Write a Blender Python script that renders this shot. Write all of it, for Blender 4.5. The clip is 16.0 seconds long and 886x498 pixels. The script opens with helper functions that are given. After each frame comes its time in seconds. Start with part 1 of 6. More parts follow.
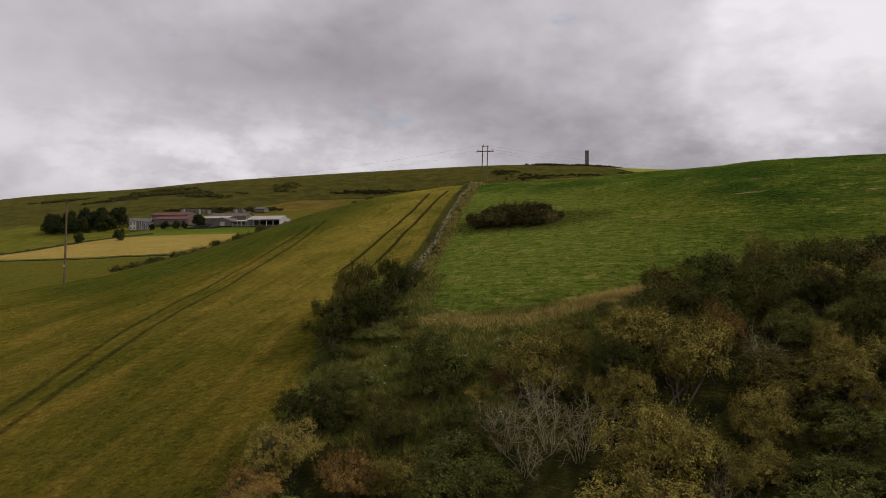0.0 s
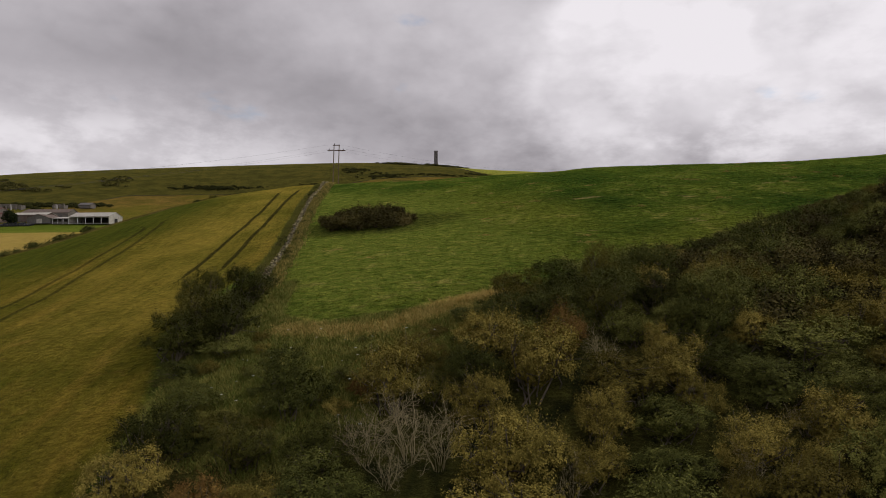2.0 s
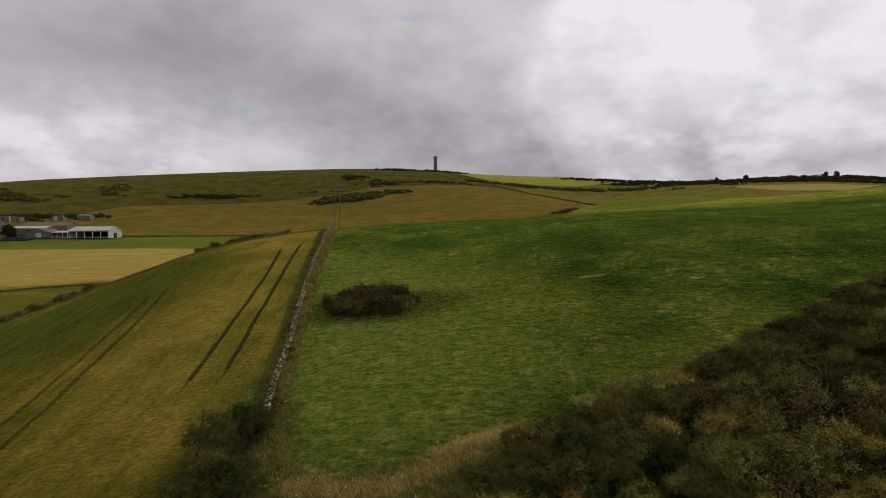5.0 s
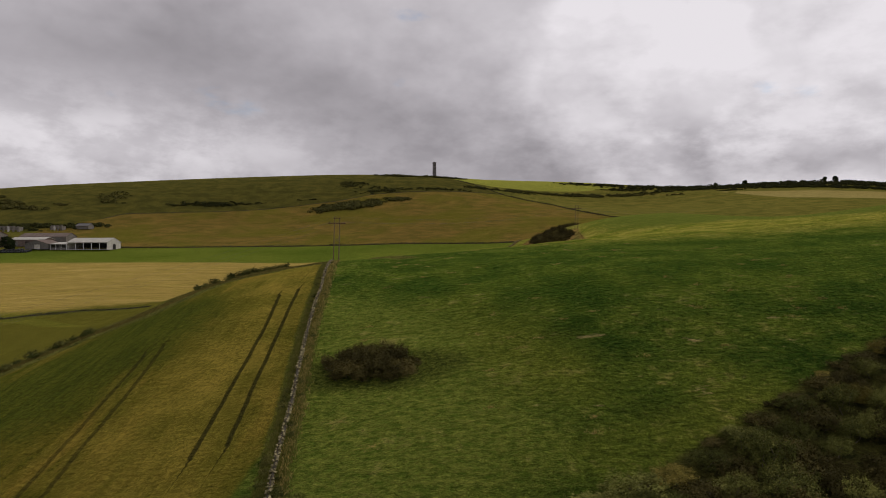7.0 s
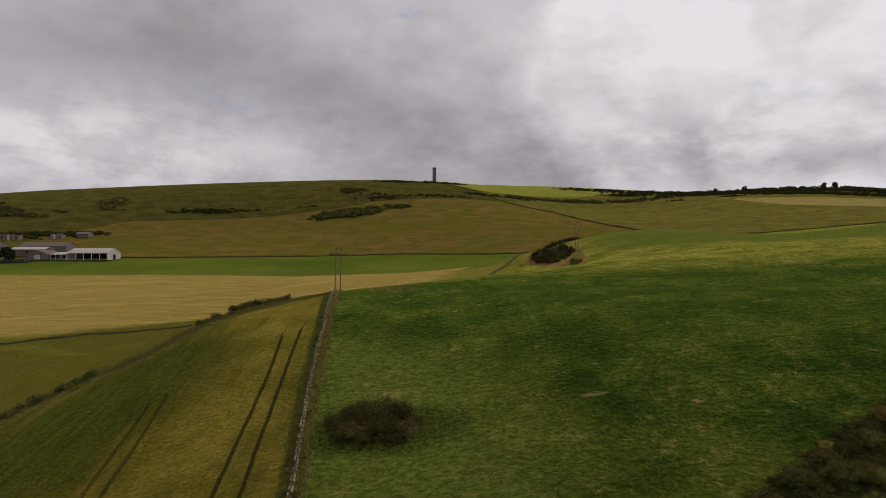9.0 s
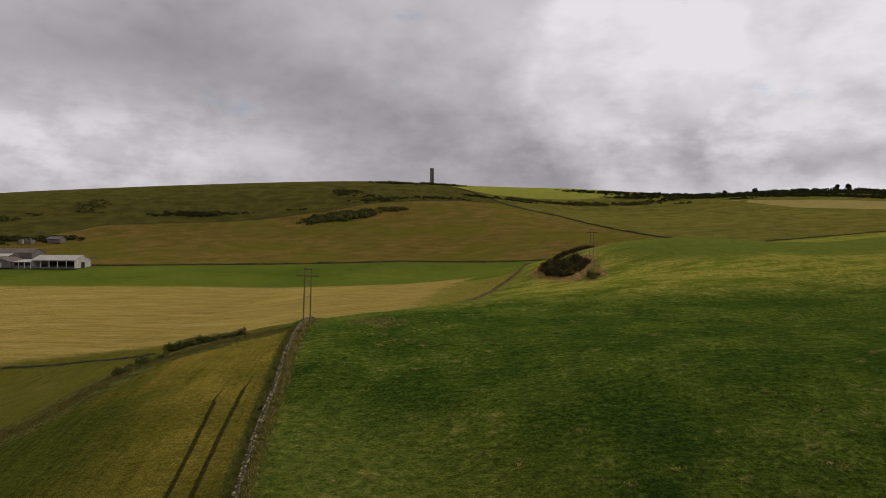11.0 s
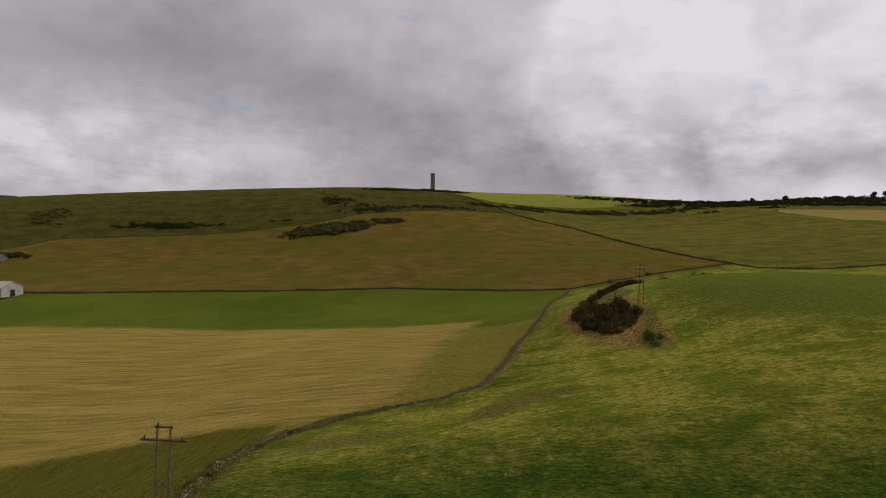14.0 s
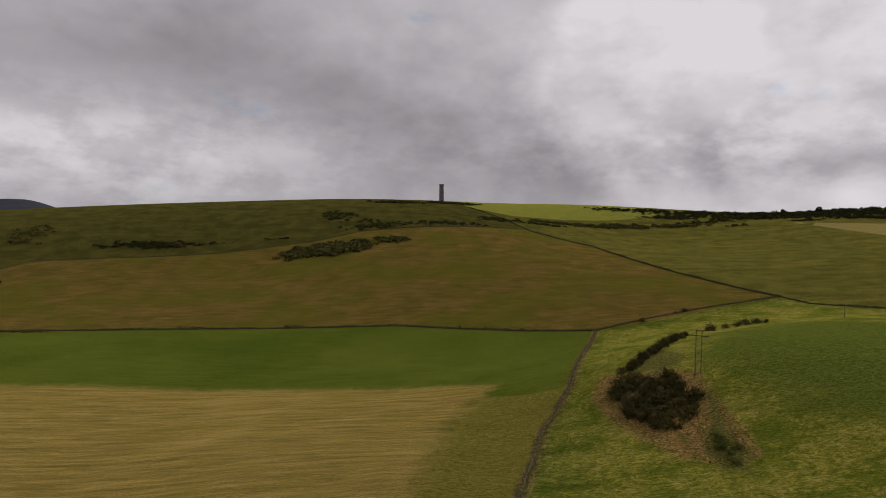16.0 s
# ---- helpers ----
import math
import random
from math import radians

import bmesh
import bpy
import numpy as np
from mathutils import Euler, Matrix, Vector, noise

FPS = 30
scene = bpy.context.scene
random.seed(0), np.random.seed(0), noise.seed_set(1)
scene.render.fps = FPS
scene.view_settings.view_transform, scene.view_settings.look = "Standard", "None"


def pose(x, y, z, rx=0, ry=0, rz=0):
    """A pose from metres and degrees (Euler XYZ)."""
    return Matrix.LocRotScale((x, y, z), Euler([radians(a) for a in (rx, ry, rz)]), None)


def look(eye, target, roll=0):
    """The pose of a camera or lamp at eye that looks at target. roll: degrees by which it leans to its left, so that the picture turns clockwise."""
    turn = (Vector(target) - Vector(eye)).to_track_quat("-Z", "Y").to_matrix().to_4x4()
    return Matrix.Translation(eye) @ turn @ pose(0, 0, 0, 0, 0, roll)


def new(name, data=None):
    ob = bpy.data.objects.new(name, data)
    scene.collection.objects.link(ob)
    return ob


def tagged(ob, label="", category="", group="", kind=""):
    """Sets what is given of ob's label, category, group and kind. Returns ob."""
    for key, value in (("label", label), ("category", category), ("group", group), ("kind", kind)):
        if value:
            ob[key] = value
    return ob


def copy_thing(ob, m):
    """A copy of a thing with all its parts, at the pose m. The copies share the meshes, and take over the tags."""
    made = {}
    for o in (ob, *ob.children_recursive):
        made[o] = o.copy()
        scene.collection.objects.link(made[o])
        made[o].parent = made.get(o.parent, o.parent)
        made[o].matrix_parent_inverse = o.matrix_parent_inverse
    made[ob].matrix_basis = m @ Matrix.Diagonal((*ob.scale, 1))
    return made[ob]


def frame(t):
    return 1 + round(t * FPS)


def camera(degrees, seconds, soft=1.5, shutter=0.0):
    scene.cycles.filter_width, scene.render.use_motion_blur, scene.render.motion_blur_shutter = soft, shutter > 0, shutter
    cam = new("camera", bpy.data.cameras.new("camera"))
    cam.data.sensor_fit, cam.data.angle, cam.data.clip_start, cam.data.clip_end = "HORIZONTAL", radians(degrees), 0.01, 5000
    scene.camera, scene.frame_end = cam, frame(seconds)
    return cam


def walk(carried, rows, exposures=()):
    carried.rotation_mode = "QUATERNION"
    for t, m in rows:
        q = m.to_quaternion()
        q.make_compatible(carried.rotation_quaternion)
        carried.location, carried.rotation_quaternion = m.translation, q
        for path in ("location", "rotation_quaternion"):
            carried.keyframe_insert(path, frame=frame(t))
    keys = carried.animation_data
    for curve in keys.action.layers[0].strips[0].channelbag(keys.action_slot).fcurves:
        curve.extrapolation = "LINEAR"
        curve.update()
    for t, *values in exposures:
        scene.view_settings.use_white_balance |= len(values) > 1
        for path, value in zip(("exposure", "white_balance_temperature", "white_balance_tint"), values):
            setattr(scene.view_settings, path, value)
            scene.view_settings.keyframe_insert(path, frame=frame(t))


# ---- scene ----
cam = camera(68.59, 16.0, soft=0.9)
PATH = [
    (0, pose(1.604, -0.628, -11.675, 90.396, -0.317, 13.342)),
    (0.1, pose(1.604, -0.631, -11.681, 90.394, -0.312, 13.023)),
    (0.2, pose(1.605, -0.639, -11.699, 90.388, -0.294, 12.018)),
    (0.3, pose(1.606, -0.649, -11.723, 90.380, -0.272, 10.718)),
    (0.4, pose(1.608, -0.663, -11.754, 90.370, -0.244, 9.045)),
    (0.5, pose(1.609, -0.676, -11.784, 90.360, -0.216, 7.432)),
    (0.6, pose(1.583, -0.672, -11.787, 90.358, -0.181, 6.264)),
    (0.8, pose(1.542, -0.665, -11.792, 90.356, -0.128, 4.479)),
    (1, pose(1.509, -0.660, -11.796, 90.354, -0.085, 3.024)),
    (1.5, pose(1.305, -0.542, -11.771, 90.292, 0.002, 0.206)),
    (2, pose(1.205, -0.465, -11.068, 90.230, 0.045, 0.233)),
    (2.5, pose(1.008, -0.334, -9.705, 90.147, 0.088, 0.256)),
    (3, pose(0.728, -0.267, -7.944, 90.091, 0.108, 0.241)),
    (3.5, pose(0.591, -0.147, -5.969, 90.066, 0.121, 0.205)),
    (4, pose(0.587, -0.039, -4.032, 90.016, 0.127, 0.202)),
    (6.5, pose(0.528, 0.077, 5.161, 89.861, 0.154, 0.063)),
    (7, pose(0.521, 0.050, 7.419, 89.832, 0.160, 0.065)),
    (7.5, pose(0.507, 0.123, 9.538, 89.802, 0.166, 0.073)),
    (8, pose(0.503, 0.087, 11.452, 89.782, 0.145, 0.082)),
    (8.5, pose(0.433, 0.021, 13.327, 89.760, 0.098, 0.062)),
    (9, pose(-0.000, 0.000, 15.000, 89.739, 0.040, 0.006)),
    (11.5, pose(0.119, 44.848, 18.988, 89.887, -0.045, -0.239)),
    (12, pose(-0.393, 56.208, 19.485, 89.933, -0.100, -0.320)),
    (12.5, pose(-0.507, 67.365, 20.502, 89.940, -0.135, -0.358)),
    (13, pose(-0.306, 77.428, 23.018, 89.902, -0.128, -0.336)),
    (13.5, pose(0.067, 86.775, 26.759, 89.912, -0.154, -0.328)),
    (14, pose(0.416, 95.599, 30.658, 89.895, -0.178, -0.019)),
    (14.5, pose(0.873, 104.275, 34.184, 89.917, -0.174, 0.952)),
    (15, pose(1.052, 113.402, 37.391, 89.927, -0.157, 0.943)),
    (15.5, pose(1.431, 123.817, 40.861, 89.941, -0.166, 0.945)),
    (16, pose(1.848, 134.778, 44.781, 89.950, -0.161, 0.952)),
]
EXPOSURE = [(0.0, 0.18), (4.0, 0.19), (6.5, 0.12), (9.0, 0.06), (12.5, 0.06), (14.5, -0.05), (16.0, -0.08)]
walk(cam, PATH, EXPOSURE)

# ---- world, sun ----
SUN_ELEV, SUN_AZ = 42.0, 70.0        # degrees; azimuth clockwise from the camera's line


def nd(tree, kind, **kw):
    n = tree.nodes.new(kind)
    for k, v in kw.items():
        if k == "operation":
            n.operation = v
        elif k == "blend":
            n.blend_type = v
        elif k == "dims":
            n.noise_dimensions = v
    return n


def put(tree, sock, v):
    if isinstance(v, bpy.types.NodeSocket):
        tree.links.new(v, sock)
    else:
        sock.default_value = v


def mth(tree, op, a, b=0.0, c=0.0, clamp=False):
    n = nd(tree, "ShaderNodeMath", operation=op)
    n.use_clamp = clamp
    for s, v in zip(n.inputs, (a, b, c)):
        put(tree, s, v)
    return n.outputs[0]


def mixc(tree, f, a, b, blend="MIX"):
    n = tree.nodes.new("ShaderNodeMix")
    n.data_type, n.blend_type = "RGBA", blend
    put(tree, n.inputs[0], f)
    for s, v in ((n.inputs[6], a), (n.inputs[7], b)):
        put(tree, s, (*v, 1) if isinstance(v, tuple) and len(v) == 3 else v)
    return n.outputs[2]


def noise_tex(tree, vec, scale, detail=4.0, rough=0.55, distort=0.0):
    n = tree.nodes.new("ShaderNodeTexNoise")
    put(tree, n.inputs["Vector"], vec)
    n.inputs["Scale"].default_value, n.inputs["Detail"].default_value = scale, detail
    n.inputs["Roughness"].default_value, n.inputs["Distortion"].default_value = rough, distort
    return n.outputs["Fac"]


def stretch(tree, vec, scale, turn=0.0):
    n = tree.nodes.new("ShaderNodeMapping")
    put(tree, n.inputs["Vector"], vec)
    n.inputs["Scale"].default_value = scale
    n.inputs["Rotation"].default_value = (0, 0, radians(turn))
    return n.outputs[0]


def step_mask(tree, v, lo, hi):
    n = tree.nodes.new("ShaderNodeMapRange")
    n.interpolation_type = "SMOOTHSTEP"
    put(tree, n.inputs["Value"], v)
    n.inputs["From Min"].default_value, n.inputs["From Max"].default_value = lo, hi
    return n.outputs[0]


world = bpy.data.worlds.new("sky")
scene.world = world
world.use_nodes = True
wt = world.node_tree
wt.nodes.clear()
coord = wt.nodes.new("ShaderNodeTexCoord").outputs["Generated"]
sep = wt.nodes.new("ShaderNodeSeparateXYZ")
wt.links.new(coord, sep.inputs[0])
azim = mth(wt, "ARCTAN2", sep.outputs[0], sep.outputs[1])
elev = mth(wt, "ARCSINE", sep.outputs[2])
comb = wt.nodes.new("ShaderNodeCombineXYZ")
put(wt, comb.inputs[0], azim)
put(wt, comb.inputs[1], mth(wt, "MULTIPLY", elev, 1.45))
flat = comb.outputs[0]


def centred(v, k):
    return mth(wt, "MULTIPLY", mth(wt, "SUBTRACT", v, 0.5), k)


big1, big2 = noise_tex(wt, flat, 2.3, 5, 0.50, 0.0), noise_tex(wt, stretch(wt, flat, (1, 1, 1), 63), 2.6, 5, 0.50, 0.0)
puff = noise_tex(wt, stretch(wt, flat, (1.0, 1.15, 1), 14), 6.5, 8, 0.56, 0.0)
wa = mth(wt, "ADD", azim, mth(wt, "ADD", centred(big1, 0.42), centred(puff, 0.10)))
we = mth(wt, "ADD", elev, mth(wt, "ADD", centred(big2, 0.20), centred(puff, 0.05)))
# a dark rain bank ahead, and a bright bank to the right of it
curve = mth(wt, "MULTIPLY", mth(wt, "SUBTRACT", we, 0.24), 1.0)
edge = mth(wt, "SUBTRACT", mth(wt, "SUBTRACT", wa, 0.095), mth(wt, "MULTIPLY", mth(wt, "ABSOLUTE", curve), 0.55))
bright = step_mask(wt, edge, -0.04, 0.07)
fold = mth(wt, "ABSOLUTE", centred(noise_tex(wt, stretch(wt, flat, (1.0, 0.95, 1), 9), 3.6, 4, 0.46, 0.0), 2.0))      # rounded billows with dark creases
fold2 = mth(wt, "ABSOLUTE", centred(noise_tex(wt, stretch(wt, flat, (1.0, 1.05, 1), 31), 9.0, 4, 0.5, 0.0), 2.0))
billow = mth(wt, "ADD", mth(wt, "MULTIPLY", fold, 0.40), mth(wt, "MULTIPLY", fold2, 0.17))
dull = mth(wt, "ADD", mth(wt, "MULTIPLY_ADD", big2, 0.40, 0.19), mth(wt, "ADD", mth(wt, "MULTIPLY", billow, 0.35), centred(puff, 0.17)))
clear = mth(wt, "ADD", mth(wt, "MULTIPLY_ADD", big1, 0.16, 0.50), mth(wt, "ADD", billow, centred(puff, 0.08)))
lum = mth(wt, "ADD", mth(wt, "MULTIPLY", clear, bright), mth(wt, "MULTIPLY", dull, mth(wt, "SUBTRACT", 1.0, bright)))
# broad banks of cloud: centre azimuth, centre height, widths, brightness
BANKS = [
    (-0.10, 0.20, 0.15, 0.075, -0.10), (-0.36, 0.27, 0.26, 0.05, -0.05), (-0.07, 0.13, 0.07, 0.05, -0.05),
    (-0.55, 0.14, 0.26, 0.055, 0.17), (-0.30, 0.125, 0.14, 0.03, 0.10), (0.60, 0.34, 0.40, 0.07, 0.10),
    (0.36, 0.118, 0.17, 0.026, -0.19), (0.60, 0.13, 0.14, 0.02, -0.12), (0.30, 0.21, 0.10, 0.03, -0.06), (-0.95, 0.20, 0.18, 0.10, 0.16), (-0.60, 0.37, 0.30, 0.05, 0.06), (0.10, 0.37, 0.22, 0.05, 0.05),
]
for a0, e0, sa, se, amp in BANKS:
    da = mth(wt, "DIVIDE", mth(wt, "SUBTRACT", wa, a0), sa)
    de = mth(wt, "DIVIDE", mth(wt, "SUBTRACT", we, e0), se)
    r2 = mth(wt, "ADD", mth(wt, "MULTIPLY", da, da), mth(wt, "MULTIPLY", de, de))
    lum = mth(wt, "MULTIPLY_ADD", mth(wt, "POWER", 2.0, mth(wt, "MULTIPLY", r2, -1.0)), amp, lum)
# ragged heaps low over the ridge
ragged = mth(wt, "SUBTRACT", step_mask(wt, noise_tex(wt, stretch(wt, flat, (1.0, 1.35, 1), 8), 8.0, 9, 0.60), 0.38, 0.62), 0.5)
for a0, e0, sa, se, amp in ((-0.50, 0.13, 0.30, 0.07, 0.19), (0.45, 0.14, 0.30, 0.06, 0.15), (0.45, 0.30, 0.35, 0.12, 0.08)):
    da = mth(wt, "DIVIDE", mth(wt, "SUBTRACT", azim, a0), sa)
    de = mth(wt, "DIVIDE", mth(wt, "SUBTRACT", elev, e0), se)
    r2 = mth(wt, "ADD", mth(wt, "MULTIPLY", da, da), mth(wt, "MULTIPLY", de, de))
    lum = mth(wt, "MULTIPLY_ADD", mth(wt, "MULTIPLY", mth(wt, "POWER", 2.0, mth(wt, "MULTIPLY", r2, -1.0)), amp), ragged, lum)
lum = mth(wt, "MINIMUM", mth(wt, "MAXIMUM", lum, 0.17), 0.745)
bw = step_mask(wt, lum, 0.2, 0.75)
tint = mixc(wt, bw, (0.97, 0.905, 0.975), (1.0, 0.955, 1.0))
lc = wt.nodes.new("ShaderNodeCombineColor")
for k in range(3):
    put(wt, lc.inputs[k], lum)
cloud = mixc(wt, 1.0, tint, lc.outputs[0], "MULTIPLY")
sky = wt.nodes.new("ShaderNodeTexSky")
sky.sky_type, sky.sun_disc = "NISHITA", False
sky.sun_elevation, sky.sun_rotation = radians(SUN_ELEV), radians(SUN_AZ)
bg1, bg2 = wt.nodes.new("ShaderNodeBackground"), wt.nodes.new("ShaderNodeBackground")
wt.links.new(sky.outputs[0], bg1.inputs[0])
wt.links.new(cloud, bg2.inputs[0])
bg1.inputs[1].default_value, bg2.inputs[1].default_value = 0.10, 1.0
gap = mth(wt, "MULTIPLY", step_mask(wt, noise_tex(wt, stretch(wt, flat, (1, 1.6, 1), 20), 5.0, 6), 0.62, 0.74), 0.45)
mixs = wt.nodes.new("ShaderNodeMixShader")
put(wt, mixs.inputs[0], gap)
wt.links.new(bg2.outputs[0], mixs.inputs[1])
wt.links.new(bg1.outputs[0], mixs.inputs[2])
wout = wt.nodes.new("ShaderNodeOutputWorld")
wt.links.new(mixs.outputs[0], wout.inputs[0])

sun = new("sun", bpy.data.lights.new("sun", "SUN"))
sun.data.energy, sun.data.angle, sun.data.color = 0.9, radians(12), (1.0, 0.95, 0.86)
ce, az = math.cos(radians(SUN_ELEV)), radians(SUN_AZ)
sun.matrix_world = look((0, 0, 300), Vector((0, 0, 300)) - Vector((ce * math.sin(az), ce * math.cos(az), math.sin(radians(SUN_ELEV)))))

# ---- lie of the land: two cubic spline tables of heights in metres ----
COARSE = [
    [-42.4, -40.1, -35.8, -24.6, -5, 22, 32.3, 8.1],
    [-51.4, -35.3, -20, -4.7, 20, 66.6, 79.2, 18.8],
    [-58.2, -31.9, -4.4, 8.7, 43, 98.3, 99.4, 36.8],
    [-57.7, -31.7, -14, -30, 31.3, 81, 74.7, 35.5],
    [-48.4, -16.2, -22.8, -15.2, 52.6, 84.7, 95.9, 28.9],
    [-49.7, -44.3, -19.1, 8.5, 6.6, 107.5, 78.9, 21.8],
    [-46.4, -33.4, 11.7, -18, 42.1, 98.9, 102.6, 34.4],
    [-33, 0.4, 39, 13.6, 35.9, 24.9, 139, 7.3],
    [-14.9, 18.8, 50, 33.4, 50.1, 77, 88.1, 21.8],
    [-1.2, 24.8, 40.2, 29.2, 17.6, 76.7, 118.5, 65.5],
    [1, 20.6, 33.7, 37.1, 35.3, 42.2, 42.6, 58.2],
    [-4.9, 13.5, 32.6, 54, 74, 84.8, 72.7, 56.5],
]
NEAR = [
    [10.8, 13.5, 5.7, -0.1, 0, -5.5, -4.2, -3.6, -1.2, 0.2, -0.7],
    [0.8, 1.9, 3.3, 13.3, 12.7, 4.5, -1.2, -0.9, 2.6, 1.5, -0],
    [-6.3, 5, 4.6, 5.3, 8.8, 5.5, -4.7, 0.4, 0.8, 1.1, 0.9],
    [-8.6, -0.5, 1.9, 8.7, 3.8, 4.9, 0.6, -3, -1.8, 5.2, 2.7],
    [-6.2, -2.5, -1.5, 1.8, -0.7, 1.4, 0.9, -0.1, 12.5, 13.8, 5.2],
    [-3.2, -0.2, 1.6, -0.3, -2.7, -2.1, 0.9, 5.4, 12.9, 13, 7.9],
    [-0.2, -0.3, -0.3, -1, -2.6, -3.9, -3.1, -1.6, 1.8, 6.5, 9.6],
]


def spline(t):
    t = np.abs(t)
    return np.where(t < 1, 2 / 3 - t * t + t ** 3 / 2, np.where(t < 2, (2 - t) ** 3 / 6, 0.0))


def layer(x, y, table, x0, y0, size):
    c = np.array(table)
    bx = spline((x[:, None] - x0) / size - np.arange(c.shape[0]))
    by = spline((y[:, None] - y0) / size - np.arange(c.shape[1]))
    return np.einsum("ni,ij,nj->n", bx, c, by)


# small unevenness of the turf: direction, half wave in metres, phase
HUMMOCKS = [(0.4, 3.7, 0.0), (1.3, 4.6, 2.0), (2.2, 5.9, 4.1), (2.9, 7.4, 1.2), (0.9, 9.3, 3.3), (1.8, 11.6, 5.0), (2.6, 14.0, 0.7)]


def heights(x, y):
    x, y = np.asarray(x, float), np.asarray(y, float)
    z = layer(x, y, COARSE, -1080, -180, 180.0) + layer(x, y, NEAR, -80, 0, 36.0)
    u, w = np.clip((-x - 420) / 330, 0, 1), np.clip((y - 470) / 180, 0, 1)      # the hill falls away to the west
    z = z - 19.0 * u * u * (3 - 2 * u) * w * w * (3 - 2 * w)
    fade = np.clip(1 - np.abs(x) / 400, 0, 1) * np.clip(1 - np.abs(y - 200) / 500, 0, 1)
    for turn, wide, lag in HUMMOCKS:
        z = z + fade * 0.012 * wide ** 0.7 * np.sin((x * math.cos(turn) + y * math.sin(turn)) / wide * math.pi + lag)
    return z


def ground_z(x, y):
    return float(heights([x], [y])[0])


# ---- plan of the fields ----
WALL = [(-14.3, 54), (-15.7, 63.4), (-16.7, 73), (-17.8, 81), (-19.3, 93), (-20.6, 105.5), (-21.9, 119.5), (-23.7, 134), (-25.3, 148), (-27.6, 166)]
VALLEY_WALL = [(-27.6, 166), (-29, 182), (-27.5, 203), (-19, 217), (-9.5, 221), (0.6, 225), (8.3, 231), (13.8, 249), (22, 282), (33, 309), (44, 348), (60, 403)]
FAR_WALL = [(-240, 414), (-126, 426), (-24, 428), (60, 403)]
UPPER_WALL = [(60, 403), (87, 418), (116, 429), (153, 439), (157, 420), (175, 396), (260, 372), (420, 350)]
DIAG_WALL = [(153, 439), (138, 486), (122, 535), (103, 608), (63, 649), (44, 692), (16, 731)]
TRACK = [(-274, 524), (-266, 544), (-223, 560), (-153, 575), (-95, 593), (-66, 613), (0, 632), (63, 655)]
BARLEY_HEDGE = [(-28, 150.5), (-35.4, 144.5), (-41.2, 139.5), (-50, 134), (-52.5, 121), (-56, 114), (-63.5, 110), (-70, 102), (-77, 90)]
PASTURE_EDGE = [(-12.2, 46.6), (-10, 42.3), (-8.1, 41.7), (-6.2, 41.3), (-2.9, 41.2), (-0.5, 43.1), (2.2, 45.4), (5.2, 47.1), (7.5, 49.3), (12.1, 51.6), (18.4, 55.2), (21.9, 57.4), (28.7, 61.8), (36, 66.8), (45.5, 73.2), (53.4, 78.2), (75, 91), (110, 108)]
BARLEY = [(-14.2, -10), (-14.2, 25), (-14.6, 33), (-16.4, 39), (-18.7, 45), (-18.2, 54)] + [(x - 1.6, y) for x, y in WALL[1:9]] + \
    [(x - 0.5, y - 1.5) for x, y in BARLEY_HEDGE] + [(-68, 73), (-66, 60), (-72, 40), (-84, -10)]
GOLD_WALL = [(-262, 225), (-274, 251), (-286, 282), (-301, 312), (-306, 339), (-300, 356), (-283, 372)]
GOLD = GOLD_WALL[:6] + [(-262, 358), (-187, 345), (-115, 344), (-42, 338), (1, 332), (14, 326), (8, 312), (1.5, 294), (-3, 270), (-5, 250), (-8, 232), (-20, 219), (-30, 217), (-47, 216), (-62, 214), (-80, 211), (-95, 206), (-120, 190), (-226, 212)]
WEDGE = [(-29, 166), (-30, 219), (-47, 217), (-62, 214), (-80, 211), (-95, 206), (-120, 188), (-85, 159), (-63, 146), (-50, 136), (-41, 141), (-35, 146)]
BROWN = [(-235, 412), (-126, 426), (-24, 428), (60, 403), (153, 439), (138, 486), (122, 535), (103, 608), (63, 649)] + TRACK[::-1] + [(-300, 480), (-262, 430)]
HILL = [(-1500, 440), (-420, 450), (-300, 480)] + TRACK + [(63, 649), (44, 692), (16, 731), (0, 770), (-20, 1300), (-1500, 1300)]
HERD = [(153, 439), (138, 486), (122, 535), (103, 608), (70, 655), (79, 705), (170, 790), (212, 816), (300, 1100), (1500, 1100), (1500, 300), (420, 348), (260, 372), (175, 396)]
LIME = [(16, 731), (53, 719), (106, 744), (160, 770), (212, 800), (205, 1000), (60, 1000), (8, 775)]
STUBBLE = [(312, 752), (326, 712), (334, 660), (338, 632), (372, 600), (700, 560), (700, 660), (430, 676), (372, 700), (340, 728)]
LANE = [(-420, 236), (-225, 203), (-122, 181), (-106, 192), (-88, 197), (-72, 196)]
MEADOW = [(-46, 166), (-40, 196), (-32, 216), (-20, 219.5), (-8, 232), (-5, 250), (-3, 270), (1.5, 294), (8, 312), (14, 327), (33, 311), (22, 282), (13.8, 249), (8.3, 231), (0.6, 225), (-9.5, 221), (-19, 217), (-27.5, 203), (-29, 182), (-28, 163)]
OLIVE = [(-420, 236), (-225, 203), (-118, 175), (-85, 159), (-63, 146)] + BARLEY_HEDGE[3:] + [(-68, 73), (-66, 60), (-72, 40), (-84, -10), (-420, -10)]
BANK = [(-26, 178), (-18, 212), (-9, 217), (2, 222), (10, 230), (15.5, 249), (24, 282), (35, 309), (46, 348), (62, 402), (153, 436), (175, 394), (420, 345), (420, 120), (160, 150), (90, 166), (45, 170), (5, 176)]
